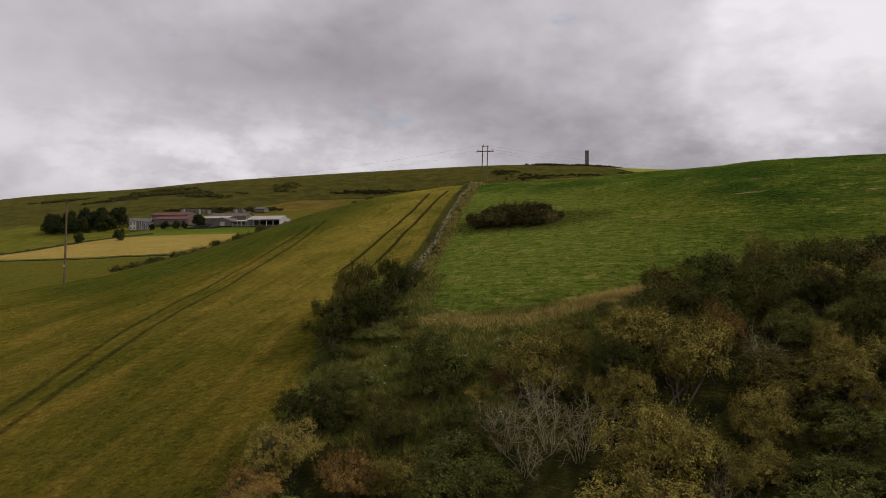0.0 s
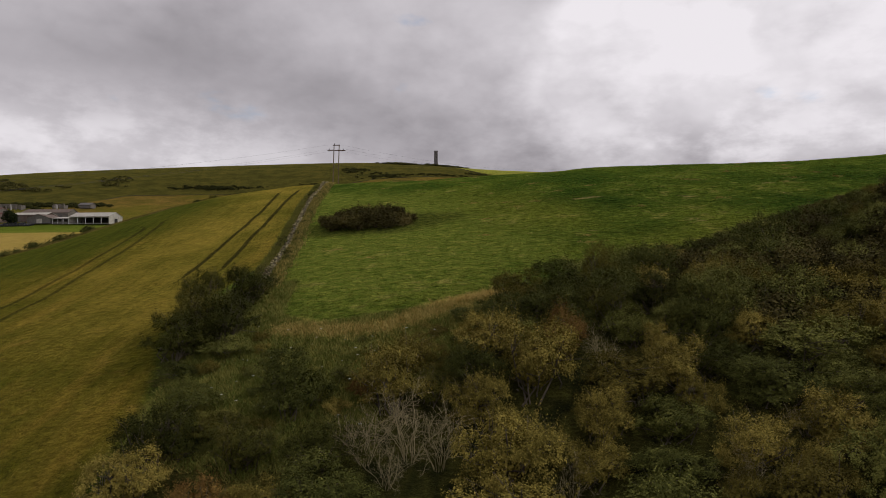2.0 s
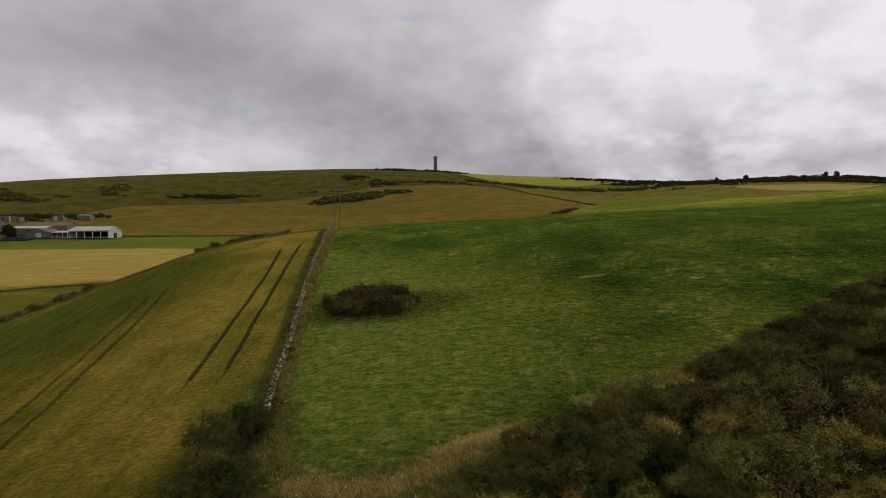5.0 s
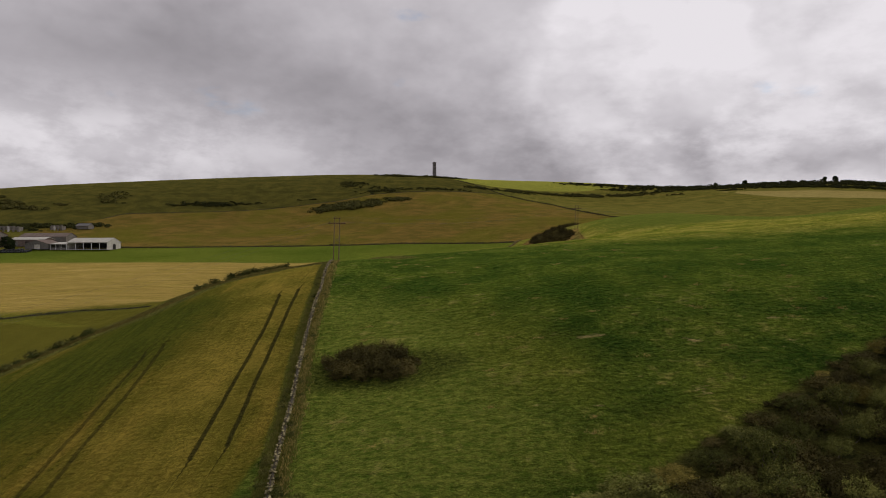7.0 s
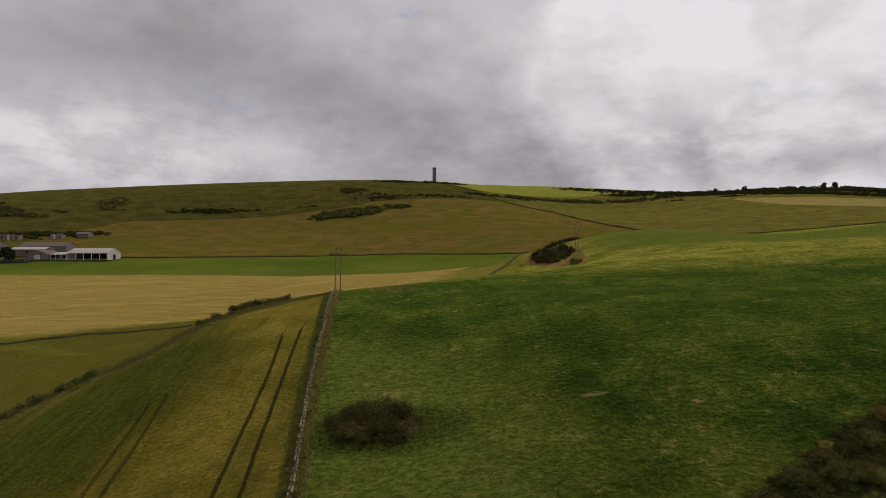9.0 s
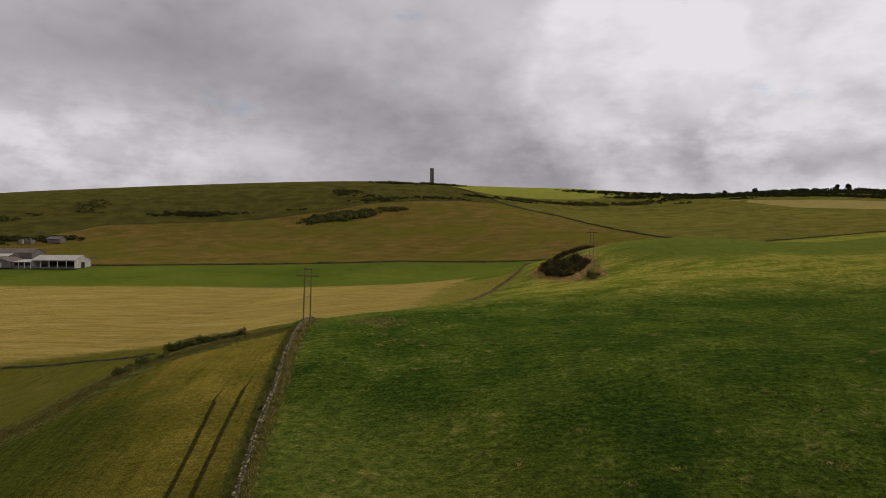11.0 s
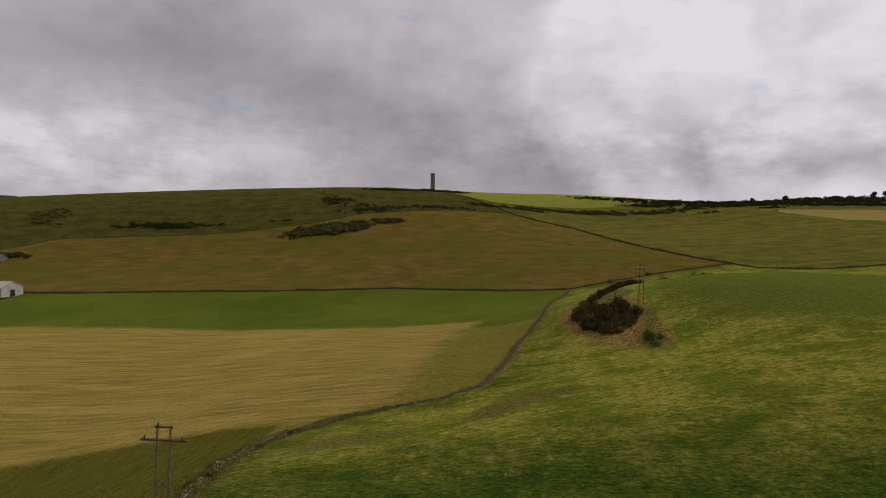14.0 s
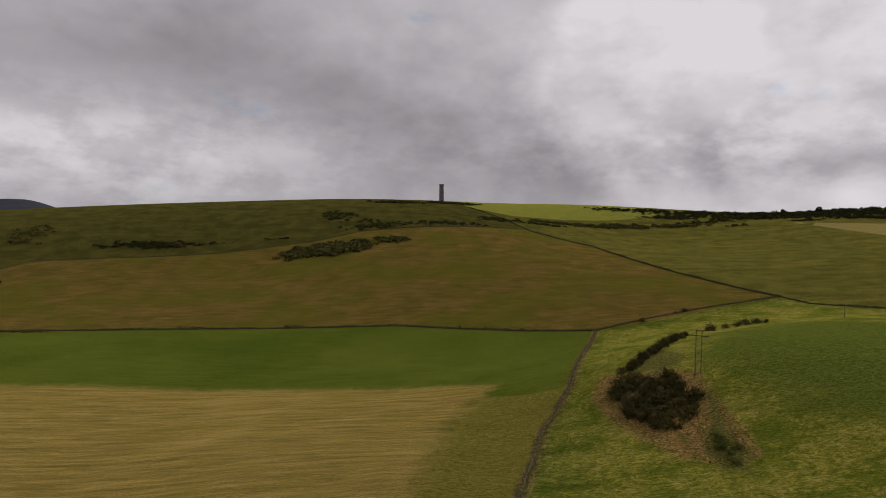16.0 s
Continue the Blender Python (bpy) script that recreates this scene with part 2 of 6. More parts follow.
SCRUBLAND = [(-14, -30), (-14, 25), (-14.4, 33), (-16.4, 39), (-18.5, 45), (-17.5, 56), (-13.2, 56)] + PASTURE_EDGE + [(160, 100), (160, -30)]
WEEDS = [(-13.5, 30), (-15, 40), (-12, 55), (-11, 46), (-8, 43), (-1, 45), (5, 47), (2, 37), (-2, 35), (-3, 29), (-8, 28)]
CREST = [(-22, 112), (-24, 150), (-22, 172), (10, 186), (50, 182), (90, 200), (150, 180), (150, 120), (80, 98), (45, 92), (20, 96), (0, 104)]
PALE = [(-16, 50), (-22, 116), (-10, 118), (0, 98), (6, 76), (12, 62), (6, 50), (-8, 44)]
RIPE = [(-19, 52), (-22, 100), (-25, 134), (-28, 148), (-36, 138), (-37, 112), (-36, 85), (-33, 66), (-26, 50)]
LUSH = [(64, 300), (78, 326), (112, 352), (200, 330), (320, 290), (320, 190), (130, 200), (84, 240), (66, 270)]
UNRIPE = [(-68, 62), (-66, 88), (-60, 108), (-52, 124), (-38, 118), (-35, 100), (-44, 78), (-52, 60)]
BRACKEN = [(35, 293), (38, 305), (42, 309), (48, 305), (57.5, 296.5), (61, 290), (59, 275.4), (58, 259), (56.3, 249), (49.4, 244.5), (43.4, 252.8), (40.3, 263.3), (36.3, 279)]
KNOLL_TOP = [(46, 303), (51, 311), (60, 318), (63, 306), (57, 298), (51, 301)]
GAP = [(59, 284), (52.7, 264.6), (48.7, 257), (47, 246.3), (51, 241), (54.3, 253.4), (57, 272)]
HOLLOW = [(-22, 184), (-20, 192), (-12, 197), (-2, 196), (-6, 190), (-14, 186)]
RUSHES = [(2.9, 193.5), (7, 208.5), (12.6, 215.1), (19.2, 217.3), (27.7, 210), (21, 204.7), (14.9, 201.4), (9.7, 195.2)]
ROUGH = [(-17.4, 151), (-16, 157), (-9, 155), (-5.9, 148), (-9.5, 144.5)]
TRAMS = [
    [(-28.3, 114), (-26.8, 101), (-26, 88), (-25, 70), (-24.6, 64)],
    [(-25.7, 117.5), (-24.1, 98), (-22.9, 82), (-21.6, 66)],
    [(-42, 92.6), (-41.3, 81), (-40.4, 70), (-39.2, 57.6), (-36.6, 44), (-33.6, 31), (-30, 14)],
    [(-40.4, 95), (-38.9, 80), (-37.9, 68), (-35.8, 52), (-33.6, 40), (-31, 28), (-28, 12)],
]


def seg_dist(px, py, line):
    best = np.full(px.shape, 1e9)
    for (ax, ay), (bx, by) in zip(line[:-1], line[1:]):
        dx, dy = bx - ax, by - ay
        t = np.clip(((px - ax) * dx + (py - ay) * dy) / (dx * dx + dy * dy), 0, 1)
        best = np.minimum(best, np.hypot(px - ax - t * dx, py - ay - t * dy))
    return best


def lateral(px, py, line):
    """Distance from a line, negative on its other side."""
    best, side = np.full(px.shape, 1e9), np.ones(px.shape)
    for (ax, ay), (bx, by) in zip(line[:-1], line[1:]):
        dx, dy = bx - ax, by - ay
        t = np.clip(((px - ax) * dx + (py - ay) * dy) / (dx * dx + dy * dy), 0, 1)
        d = np.hypot(px - ax - t * dx, py - ay - t * dy)
        s = np.where(dx * (py - ay) - dy * (px - ax) > 0, 1.0, -1.0)
        side, best = np.where(d < best, s, side), np.minimum(d, best)
    return best * side


def inside(px, py, poly):
    odd = np.zeros(px.shape, bool)
    for (ax, ay), (bx, by) in zip(poly, poly[1:] + poly[:1]):
        if ay != by:
            odd ^= ((ay > py) != (by > py)) & (px < (bx - ax) * (py - ay) / (by - ay) + ax)
    return odd


def signed(px, py, poly):
    d = seg_dist(px, py, poly + poly[:1])
    return np.where(inside(px, py, poly), d, -d)


def material(name, rough=0.9, spec=0.2):
    m = bpy.data.materials.new(name)
    m.use_nodes = True
    b = m.node_tree.nodes["Principled BSDF"]
    b.inputs["Roughness"].default_value = rough
    b.inputs["Specular IOR Level"].default_value = spec
    return m, m.node_tree, b


def bump(t, b, h, dist, strength=1.0):
    n = t.nodes.new("ShaderNodeBump")
    n.inputs["Strength"].default_value, n.inputs["Distance"].default_value = strength, dist
    put(t, n.inputs["Height"], h)
    t.links.new(n.outputs[0], b.inputs["Normal"])


def attr(t, name):
    n = t.nodes.new("ShaderNodeAttribute")
    n.attribute_name = name
    return n.outputs["Fac"]


# ---- ground material ----
def ground_material():
    m, t, b = material("field_ground", 1.0, 0.0)
    pos = t.nodes.new("ShaderNodeNewGeometry").outputs["Position"]
    flatp = stretch(t, pos, (1, 1, 0.0))
    sp = t.nodes.new("ShaderNodeSeparateXYZ")
    t.links.new(pos, sp.inputs[0])
    huge = noise_tex(t, flatp, 0.018, 3)
    broad = noise_tex(t, flatp, 0.075, 6, 0.62)
    mid = noise_tex(t, flatp, 0.42, 7, 0.66)
    fine = noise_tex(t, flatp, 1.7, 7, 0.74)
    speck = noise_tex(t, flatp, 5.0, 4, 0.7)
    tuft = noise_tex(t, stretch(t, flatp, (0.8, 1.25, 1), 12), 0.85, 9, 0.78)
    rows = noise_tex(t, stretch(t, flatp, (1.0, 0.09, 1), 6), 1.0, 8, 0.72)      # streaks along the crop rows
    mown = noise_tex(t, stretch(t, flatp, (0.05, 0.55, 1), 2), 1.0, 8, 0.76)     # cut lines across the valley
    swath = noise_tex(t, stretch(t, flatp, (0.014, 0.10, 1), -3), 1.0, 8, 0.72)  # broad bands across the hill
    wob = mth(t, "SUBTRACT", noise_tex(t, flatp, 0.25, 6, 0.65), 0.5)

    def zone(base, name, colour, soft, wander):
        d = mth(t, "MULTIPLY_ADD", wob, wander, attr(t, name))
        return mixc(t, step_mask(t, d, -soft, soft), base, colour)

    def ramp(f, lo, hi, c0, c1):
        return mixc(t, step_mask(t, f, lo, hi), c0, c1)

    def over_c(base, f, lo, hi, k, c):
        return mixc(t, mth(t, "MULTIPLY", step_mask(t, f, lo, hi), k), base, c)

    # grazed pasture: dark and light turf, tussocks, bleached patches
    grass = ramp(broad, 0.36, 0.66, (0.030, 0.064, 0.0050), (0.086, 0.122, 0.0120))
    grass = over_c(grass, tuft, 0.52, 0.68, 0.50, (0.185, 0.205, 0.040))
    grass = over_c(grass, tuft, 0.50, 0.36, 0.62, (0.014, 0.036, 0.002))
    patchy = mth(t, "MULTIPLY_ADD", mid, 0.6, mth(t, "MULTIPLY", broad, 0.4))
    grass = over_c(grass, patchy, 0.53, 0.64, 0.60, (0.26, 0.230, 0.058))
    bare = noise_tex(t, stretch(t, flatp, (0.7, 1.2, 1), 40), 0.23, 8, 0.72)
    grass = over_c(grass, bare, 0.61, 0.67, 0.7, (0.38, 0.29, 0.12))
    grass = over_c(grass, broad, 0.46, 0.36, 0.60, (0.020, 0.044, 0.003))
    grass = over_c(grass, huge, 0.45, 0.62, 0.40, (0.15, 0.160, 0.018))
    bank = ramp(tuft, 0.38, 0.64, (0.094, 0.100, 0.0090), (0.23, 0.200, 0.034))
    bank = over_c(bank, broad, 0.52, 0.38, 0.65, (0.070, 0.092, 0.0045))
    bank = over_c(bank, patchy, 0.52, 0.44, 0.6, (0.058, 0.080, 0.006))
    bank = over_c(bank, patchy, 0.53, 0.62, 0.5, (0.30, 0.24, 0.060))
    bank = over_c(bank, swath, 0.53, 0.66, 0.25, (0.27, 0.225, 0.050))
    # ripening barley
    crop = ramp(broad, 0.38, 0.66, (0.112, 0.104, 0.0100), (0.200, 0.154, 0.0170))
    crop = over_c(crop, rows, 0.46, 0.66, 0.40, (0.30, 0.212, 0.034))
    crop = over_c(crop, rows, 0.48, 0.34, 0.38, (0.066, 0.070, 0.0025))
    crop = over_c(crop, huge, 0.52, 0.38, 0.65, (0.062, 0.082, 0.0035))
    crop = over_c(crop, mid, 0.57, 0.70, 0.5, (0.33, 0.205, 0.040))
    band = noise_tex(t, stretch(t, flatp, (0.20, 0.040, 1), 8), 1.0, 5, 0.60)
    crop = over_c(crop, band, 0.50, 0.66, 0.45, (0.36, 0.225, 0.034))
    crop = over_c(crop, band, 0.48, 0.34, 0.45, (0.058, 0.068, 0.0030))
    crop = zone(crop, "ripe", over_c(ramp(broad, 0.36, 0.66, (0.210, 0.174, 0.0200), (0.370, 0.270, 0.0400)), rows, 0.50, 0.36, 0.40, (0.110, 0.100, 0.0100)), 13.0, 24.0)
    crop = zone(crop, "unripe", ramp(rows, 0.35, 0.66, (0.056, 0.072, 0.0060), (0.100, 0.108, 0.0100)), 7.0, 14.0)
    for n, deep in zip("abcd", (0.88, 0.88, 0.62, 0.62)):
        track = mth(t, "ABSOLUTE", mth(t, "MULTIPLY_ADD", wob, 0.4, attr(t, "tram_" + n)))
        crop = over_c(crop, track, 0.40, 0.15, deep, (0.032, 0.033, 0.006))
    crop = mixc(t, 1.0, crop, (0.55, 0.57, 0.58), "MULTIPLY")
    dark = ramp(broad, 0.36, 0.66, (0.024, 0.050, 0.0035), (0.060, 0.088, 0.0080))
    dark = over_c(dark, tuft, 0.52, 0.68, 0.60, (0.120, 0.142, 0.026))
    dark = over_c(dark, tuft, 0.50, 0.36, 0.70, (0.014, 0.032, 0.003))
    dark = over_c(dark, patchy, 0.56, 0.67, 0.45, (0.22, 0.195, 0.060))
    nap = step_mask(t, mth(t, "MULTIPLY_ADD", fine, 0.5, mth(t, "MULTIPLY", tuft, 0.5)), 0.42, 0.58)
    grass = mixc(t, nap, mixc(t, 1.0, grass, (0.58, 0.59, 0.57), "MULTIPLY"), mixc(t, 1.0, grass, (0.86, 0.82, 0.82), "MULTIPLY"))
    dark = mixc(t, nap, mixc(t, 1.0, dark, (0.80, 0.82, 0.80), "MULTIPLY"), mixc(t, 1.0, dark, (1.14, 1.08, 1.06), "MULTIPLY"))
    pale = ramp(tuft, 0.36, 0.66, (0.046, 0.074, 0.0065), (0.138, 0.150, 0.0230))
    pale = over_c(pale, patchy, 0.54, 0.64, 0.50, (0.25, 0.210, 0.058))
    grass = zone(grass, "pale", pale, 7.0, 14.0)
    grass = zone(grass, "clump", ramp(fine, 0.36, 0.64, (0.022, 0.036, 0.004), (0.066, 0.074, 0.010)), 1.6, 5.0)
    grass = zone(grass, "crest", dark, 12.0, 30.0)
    bank = mixc(t, step_mask(t, mth(t, "MULTIPLY_ADD", fine, 0.5, mth(t, "MULTIPLY", tuft, 0.5)), 0.42, 0.58), mixc(t, 1.0, bank, (0.96, 1.00, 0.94), "MULTIPLY"), mixc(t, 1.0, bank, (1.18, 1.18, 1.16), "MULTIPLY"))
    col = zone(grass, "bank", bank, 24.0, 36.0)
    lush = ramp(tuft, 0.36, 0.66, (0.046, 0.072, 0.0060), (0.120, 0.130, 0.0200))
    col = zone(col, "lush", over_c(lush, patchy, 0.55, 0.66, 0.4, (0.20, 0.175, 0.045)), 12.0, 26.0)
    col = zone(col, "west", ramp(broad, 0.34, 0.66, (0.062, 0.066, 0.0070), (0.104, 0.098, 0.0120)), 4.0, 4.0)
    col = zone(col, "meadow", ramp(tuft, 0.36, 0.66, (0.086, 0.086, 0.0100), (0.190, 0.155, 0.030)), 2.0, 4.0)
    col = zone(col, "olive", ramp(rows, 0.3, 0.7, (0.050, 0.052, 0.0055), (0.092, 0.082, 0.0100)), 0.8, 1.5)
    col = zone(col, "barley", crop, 0.5, 0.9)
    # cut hay field, in swaths
    line = mth(t, "SINE", mth(t, "MULTIPLY_ADD", broad, 3.0, mth(t, "MULTIPLY_ADD", sp.outputs[0], 0.045, mth(t, "MULTIPLY", sp.outputs[1], 2.3))))
    cut = mth(t, "MULTIPLY_ADD", line, 0.018, mown)
    hay = ramp(cut, 0.36, 0.66, (0.170, 0.132, 0.026), (0.34, 0.240, 0.062))
    hay = over_c(hay, swath, 0.50, 0.66, 0.5, (0.40, 0.29, 0.085))
    hay = over_c(hay, broad, 0.5, 0.68, 0.35, (0.22, 0.185, 0.024))
    valley = ramp(mth(t, "MULTIPLY_ADD", huge, 0.5, mth(t, "MULTIPLY", mown, 0.5)), 0.38, 0.62, (0.052, 0.076, 0.006), (0.086, 0.104, 0.011))
    col = zone(col, "strip", valley, 1.0, 1.0)
    hay = mixc(t, 1.0, hay, (0.90, 0.90, 0.92), "MULTIPLY")
    col = zone(col, "gold", hay, 4.5, 10.0)
    # rough hill fields
    rough_f = ramp(mth(t, "MULTIPLY_ADD", mown, 0.55, mth(t, "MULTIPLY", broad, 0.45)), 0.40, 0.60, (0.066, 0.055, 0.0080), (0.128, 0.087, 0.0180))
    rough_f = over_c(rough_f, fine, 0.5, 0.66, 0.45, (0.185, 0.125, 0.030))
    rough_f = over_c(rough_f, patchy, 0.50, 0.40, 0.65, (0.058, 0.057, 0.0080))
    rough_f = over_c(rough_f, mth(t, "MULTIPLY_ADD", mown, 0.5, mth(t, "MULTIPLY", fine, 0.5)), 0.50, 0.62, 0.50, (0.190, 0.100, 0.028))
    rough_f = over_c(rough_f, huge, 0.40, 0.62, 0.60, (0.072, 0.074, 0.0060))
    col = zone(col, "upland", ramp(broad, 0.36, 0.66, (0.050, 0.052, 0.0080), (0.090, 0.082, 0.0140)), 2.0, 4.0)
    col = zone(col, "brown", rough_f, 2.0, 5.0)
    hill = ramp(broad, 0.36, 0.66, (0.042, 0.043, 0.007), (0.072, 0.066, 0.011))
    hill = over_c(hill, swath, 0.54, 0.68, 0.45, (0.105, 0.082, 0.013))
    hill = over_c(hill, mid, 0.55, 0.68, 0.5, (0.130, 0.098, 0.018))
    hill = over_c(hill, mid, 0.42, 0.34, 0.6, (0.022, 0.026, 0.0040))
    hill = mixc(t, 1.0, hill, (0.86, 0.86, 0.86), "MULTIPLY")
    col = zone(col, "hill", hill, 2.0, 5.0)
    herd = ramp(broad, 0.34, 0.66, (0.060, 0.061, 0.0085), (0.104, 0.093, 0.016))
    herd = over_c(herd, swath, 0.50, 0.66, 0.5, (0.170, 0.132, 0.024))
    herd = over_c(herd, mid, 0.56, 0.68, 0.4, (0.20, 0.155, 0.040))
    col = zone(col, "herd", herd, 2.0, 3.0)
    col = zone(col, "lime", ramp(broad, 0.3, 0.7, (0.145, 0.152, 0.022), (0.185, 0.185, 0.030)), 1.5, 2.0)
    col = zone(col, "stubble", ramp(mown, 0.3, 0.7, (0.155, 0.128, 0.036), (0.23, 0.18, 0.058)), 1.5, 3.0)
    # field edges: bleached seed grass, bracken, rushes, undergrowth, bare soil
    # undergrowth colour, kept near black so the gaps between shrubs read as shaded
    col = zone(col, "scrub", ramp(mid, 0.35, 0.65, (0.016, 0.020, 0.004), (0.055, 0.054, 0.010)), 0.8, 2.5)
    weeds = ramp(mth(t, "MULTIPLY_ADD", mid, 0.6, mth(t, "MULTIPLY", fine, 0.4)), 0.40, 0.62, (0.028, 0.036, 0.006), (0.135, 0.125, 0.026))
    col = zone(col, "weedy", weeds, 1.5, 5.0)
    col = zone(col, "dry", ramp(fine, 0.35, 0.68, (0.22, 0.165, 0.035), (0.50, 0.36, 0.11)), 1.0, 3.6)
    fern = ramp(fine, 0.36, 0.62, (0.105, 0.070, 0.020), (0.30, 0.190, 0.062))
    fern = over_c(fern, mid, 0.52, 0.38, 0.75, (0.090, 0.088, 0.014))
    col = zone(col, "bracken", fern, 1.6, 6.0)
    col = zone(col, "gap", ramp(fine, 0.35, 0.64, (0.050, 0.058, 0.010), (0.130, 0.120, 0.026)), 1.6, 7.0)
    col = zone(col, "rushes", ramp(fine, 0.35, 0.62, (0.050, 0.056, 0.008), (0.14, 0.120, 0.026)), 1.6, 6.0)
    col = zone(col, "verge", ramp(fine, 0.38, 0.66, (0.062, 0.074, 0.012), (0.20, 0.180, 0.050)), 0.8, 2.8)
    ditch = ramp(mid, 0.42, 0.60, (0.050, 0.040, 0.012), (0.23, 0.170, 0.055))
    col = zone(col, "ditch", over_c(ditch, fine, 0.5, 0.66, 0.5, (0.28, 0.22, 0.085)), 0.8, 1.8)
    rank = ramp(mth(t, "MULTIPLY_ADD", mid, 0.5, mth(t, "MULTIPLY", fine, 0.5)), 0.40, 0.62, (0.032, 0.036, 0.007), (0.125, 0.105, 0.028))
    col = zone(col, "rank", rank, 0.9, 3.2)
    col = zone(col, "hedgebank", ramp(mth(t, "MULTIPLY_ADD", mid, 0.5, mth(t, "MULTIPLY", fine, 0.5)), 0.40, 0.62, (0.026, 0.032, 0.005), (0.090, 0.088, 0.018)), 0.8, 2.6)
    light = mth(t, "MULTIPLY_ADD", fine, 0.62, mth(t, "MULTIPLY", speck, 0.38))
    col = mixc(t, step_mask(t, light, 0.34, 0.66), mixc(t, 1.0, col, (0.52, 0.54, 0.50), "MULTIPLY"), mixc(t, 1.0, col, (1.42, 1.40, 1.40), "MULTIPLY"))
    col = mixc(t, 1.0, col, (0.002, 0.0, 0.003), "ADD")
    t.links.new(mixc(t, 1.0, col, (0.71, 0.71, 0.71), "MULTIPLY"), b.inputs["Base Color"])
    t.links.new(mixc(t, 1.0, col, (3.6, 3.6, 3.6), "MULTIPLY"), b.inputs["Sheen Tint"])
    b.inputs["Sheen Weight"].default_value, b.inputs["Sheen Roughness"].default_value = 0.70, 0.42
    h = mth(t, "ADD", mth(t, "MULTIPLY", tuft, 0.55), mth(t, "MULTIPLY", fine, 0.35))
    h = mth(t, "MULTIPLY_ADD", mid, 0.5, h)
    bump(t, b, h, 0.5, 0.9)
    return m


def spread(near_lo, near_hi, step, grow, lo, hi):
    v = list(np.arange(near_lo, near_hi + 0.01, step))
    s = step
    while v[-1] < hi:
        s = min(s * grow, 220)
        v.append(v[-1] + s)
    s = step
    while v[0] > lo:
        s = min(s * grow, 220)
        v.insert(0, v[0] - s)
    return np.array(v)


def make_ground():
    xs = spread(-72, 82, 1.0, 1.045, -4600, 4600)
    ys = spread(10, 330, 1.0, 1.05, -900, 4800)
    gx, gy = np.meshgrid(xs, ys, indexing="ij")
    px, py = gx.ravel(), gy.ravel()
    pz = heights(px, py)
    nx, ny = len(xs), len(ys)
    idx = np.arange(nx * ny).reshape(nx, ny)
    quads = np.stack([idx[:-1, :-1], idx[1:, :-1], idx[1:, 1:], idx[:-1, 1:]], -1).reshape(-1, 4)
    me = bpy.data.meshes.new("ground")
    me.vertices.add(nx * ny)
    me.vertices.foreach_set("co", np.stack([px, py, pz], 1).astype(np.float32).ravel())
    me.loops.add(quads.size)
    me.loops.foreach_set("vertex_index", quads.ravel().astype(np.int32))
    me.polygons.add(len(quads))
    me.polygons.foreach_set("loop_start", np.arange(0, quads.size, 4, dtype=np.int32))
    me.update(calc_edges=True)
    strip = [(-300, 338), (-187, 340), (-42, 333), (19, 311), (33, 309), (44, 348), (60, 403), (-24, 428), (-126, 426), (-240, 414), (-300, 404)]
    fields = {
        "barley": signed(px, py, BARLEY), "gold": signed(px, py, GOLD), "strip": signed(px, py, strip), "brown": signed(px, py, BROWN),
        "hill": signed(px, py, HILL), "herd": signed(px, py, HERD), "lime": signed(px, py, LIME), "stubble": signed(px, py, STUBBLE),
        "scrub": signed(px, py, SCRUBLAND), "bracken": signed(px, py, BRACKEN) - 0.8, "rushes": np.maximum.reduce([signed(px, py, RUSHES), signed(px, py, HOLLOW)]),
        "olive": np.maximum(signed(px, py, OLIVE), signed(px, py, WEDGE)), "crest": signed(px, py, CREST), "pale": signed(px, py, PALE), "ripe": signed(px, py, RIPE), "lush": signed(px, py, LUSH), "west": -58.0 - px, "upland": py - 436.0, "rank": np.maximum(2.6 - seg_dist(px + 0.4, py, VALLEY_WALL[:4]), 1.4 - seg_dist(px, py, VALLEY_WALL[3:6])), "unripe": signed(px, py, UNRIPE), "meadow": signed(px, py, MEADOW), "weedy": np.maximum(signed(px, py, WEEDS), signed(px, py, ROUGH)),
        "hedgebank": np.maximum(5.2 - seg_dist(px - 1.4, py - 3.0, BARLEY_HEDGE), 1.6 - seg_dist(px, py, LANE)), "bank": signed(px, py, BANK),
        "dry": 1.3 - seg_dist(px, py - 0.9, PASTURE_EDGE[1:8]),
        "verge": 0.5 - seg_dist(px - 0.3, py, WALL), "ditch": 1.3 - seg_dist(px - 0.2, py, VALLEY_WALL), "gap": np.maximum(signed(px, py, GAP), signed(px, py, KNOLL_TOP)), "clump": 1.0 * (6.4 - np.hypot((px + 7.2) * 0.62, (py - 80.2) * 1.15)),
        **{"tram_%s" % n: lateral(px, py, l) for n, l in zip("abcd", TRAMS)},
    }
    for k, v in fields.items():
        a = me.attributes.new(k, "FLOAT", "POINT")
        a.data.foreach_set("value", np.clip(v, -60, 60).astype(np.float32))
    me.shade_smooth()
    me.materials.append(ground_material())
    return tagged(new("ground", me), "rolling farmland of green pasture, ripening barley, cut hay and rough hill grass", "ground", kind="structure")


ground = make_ground()


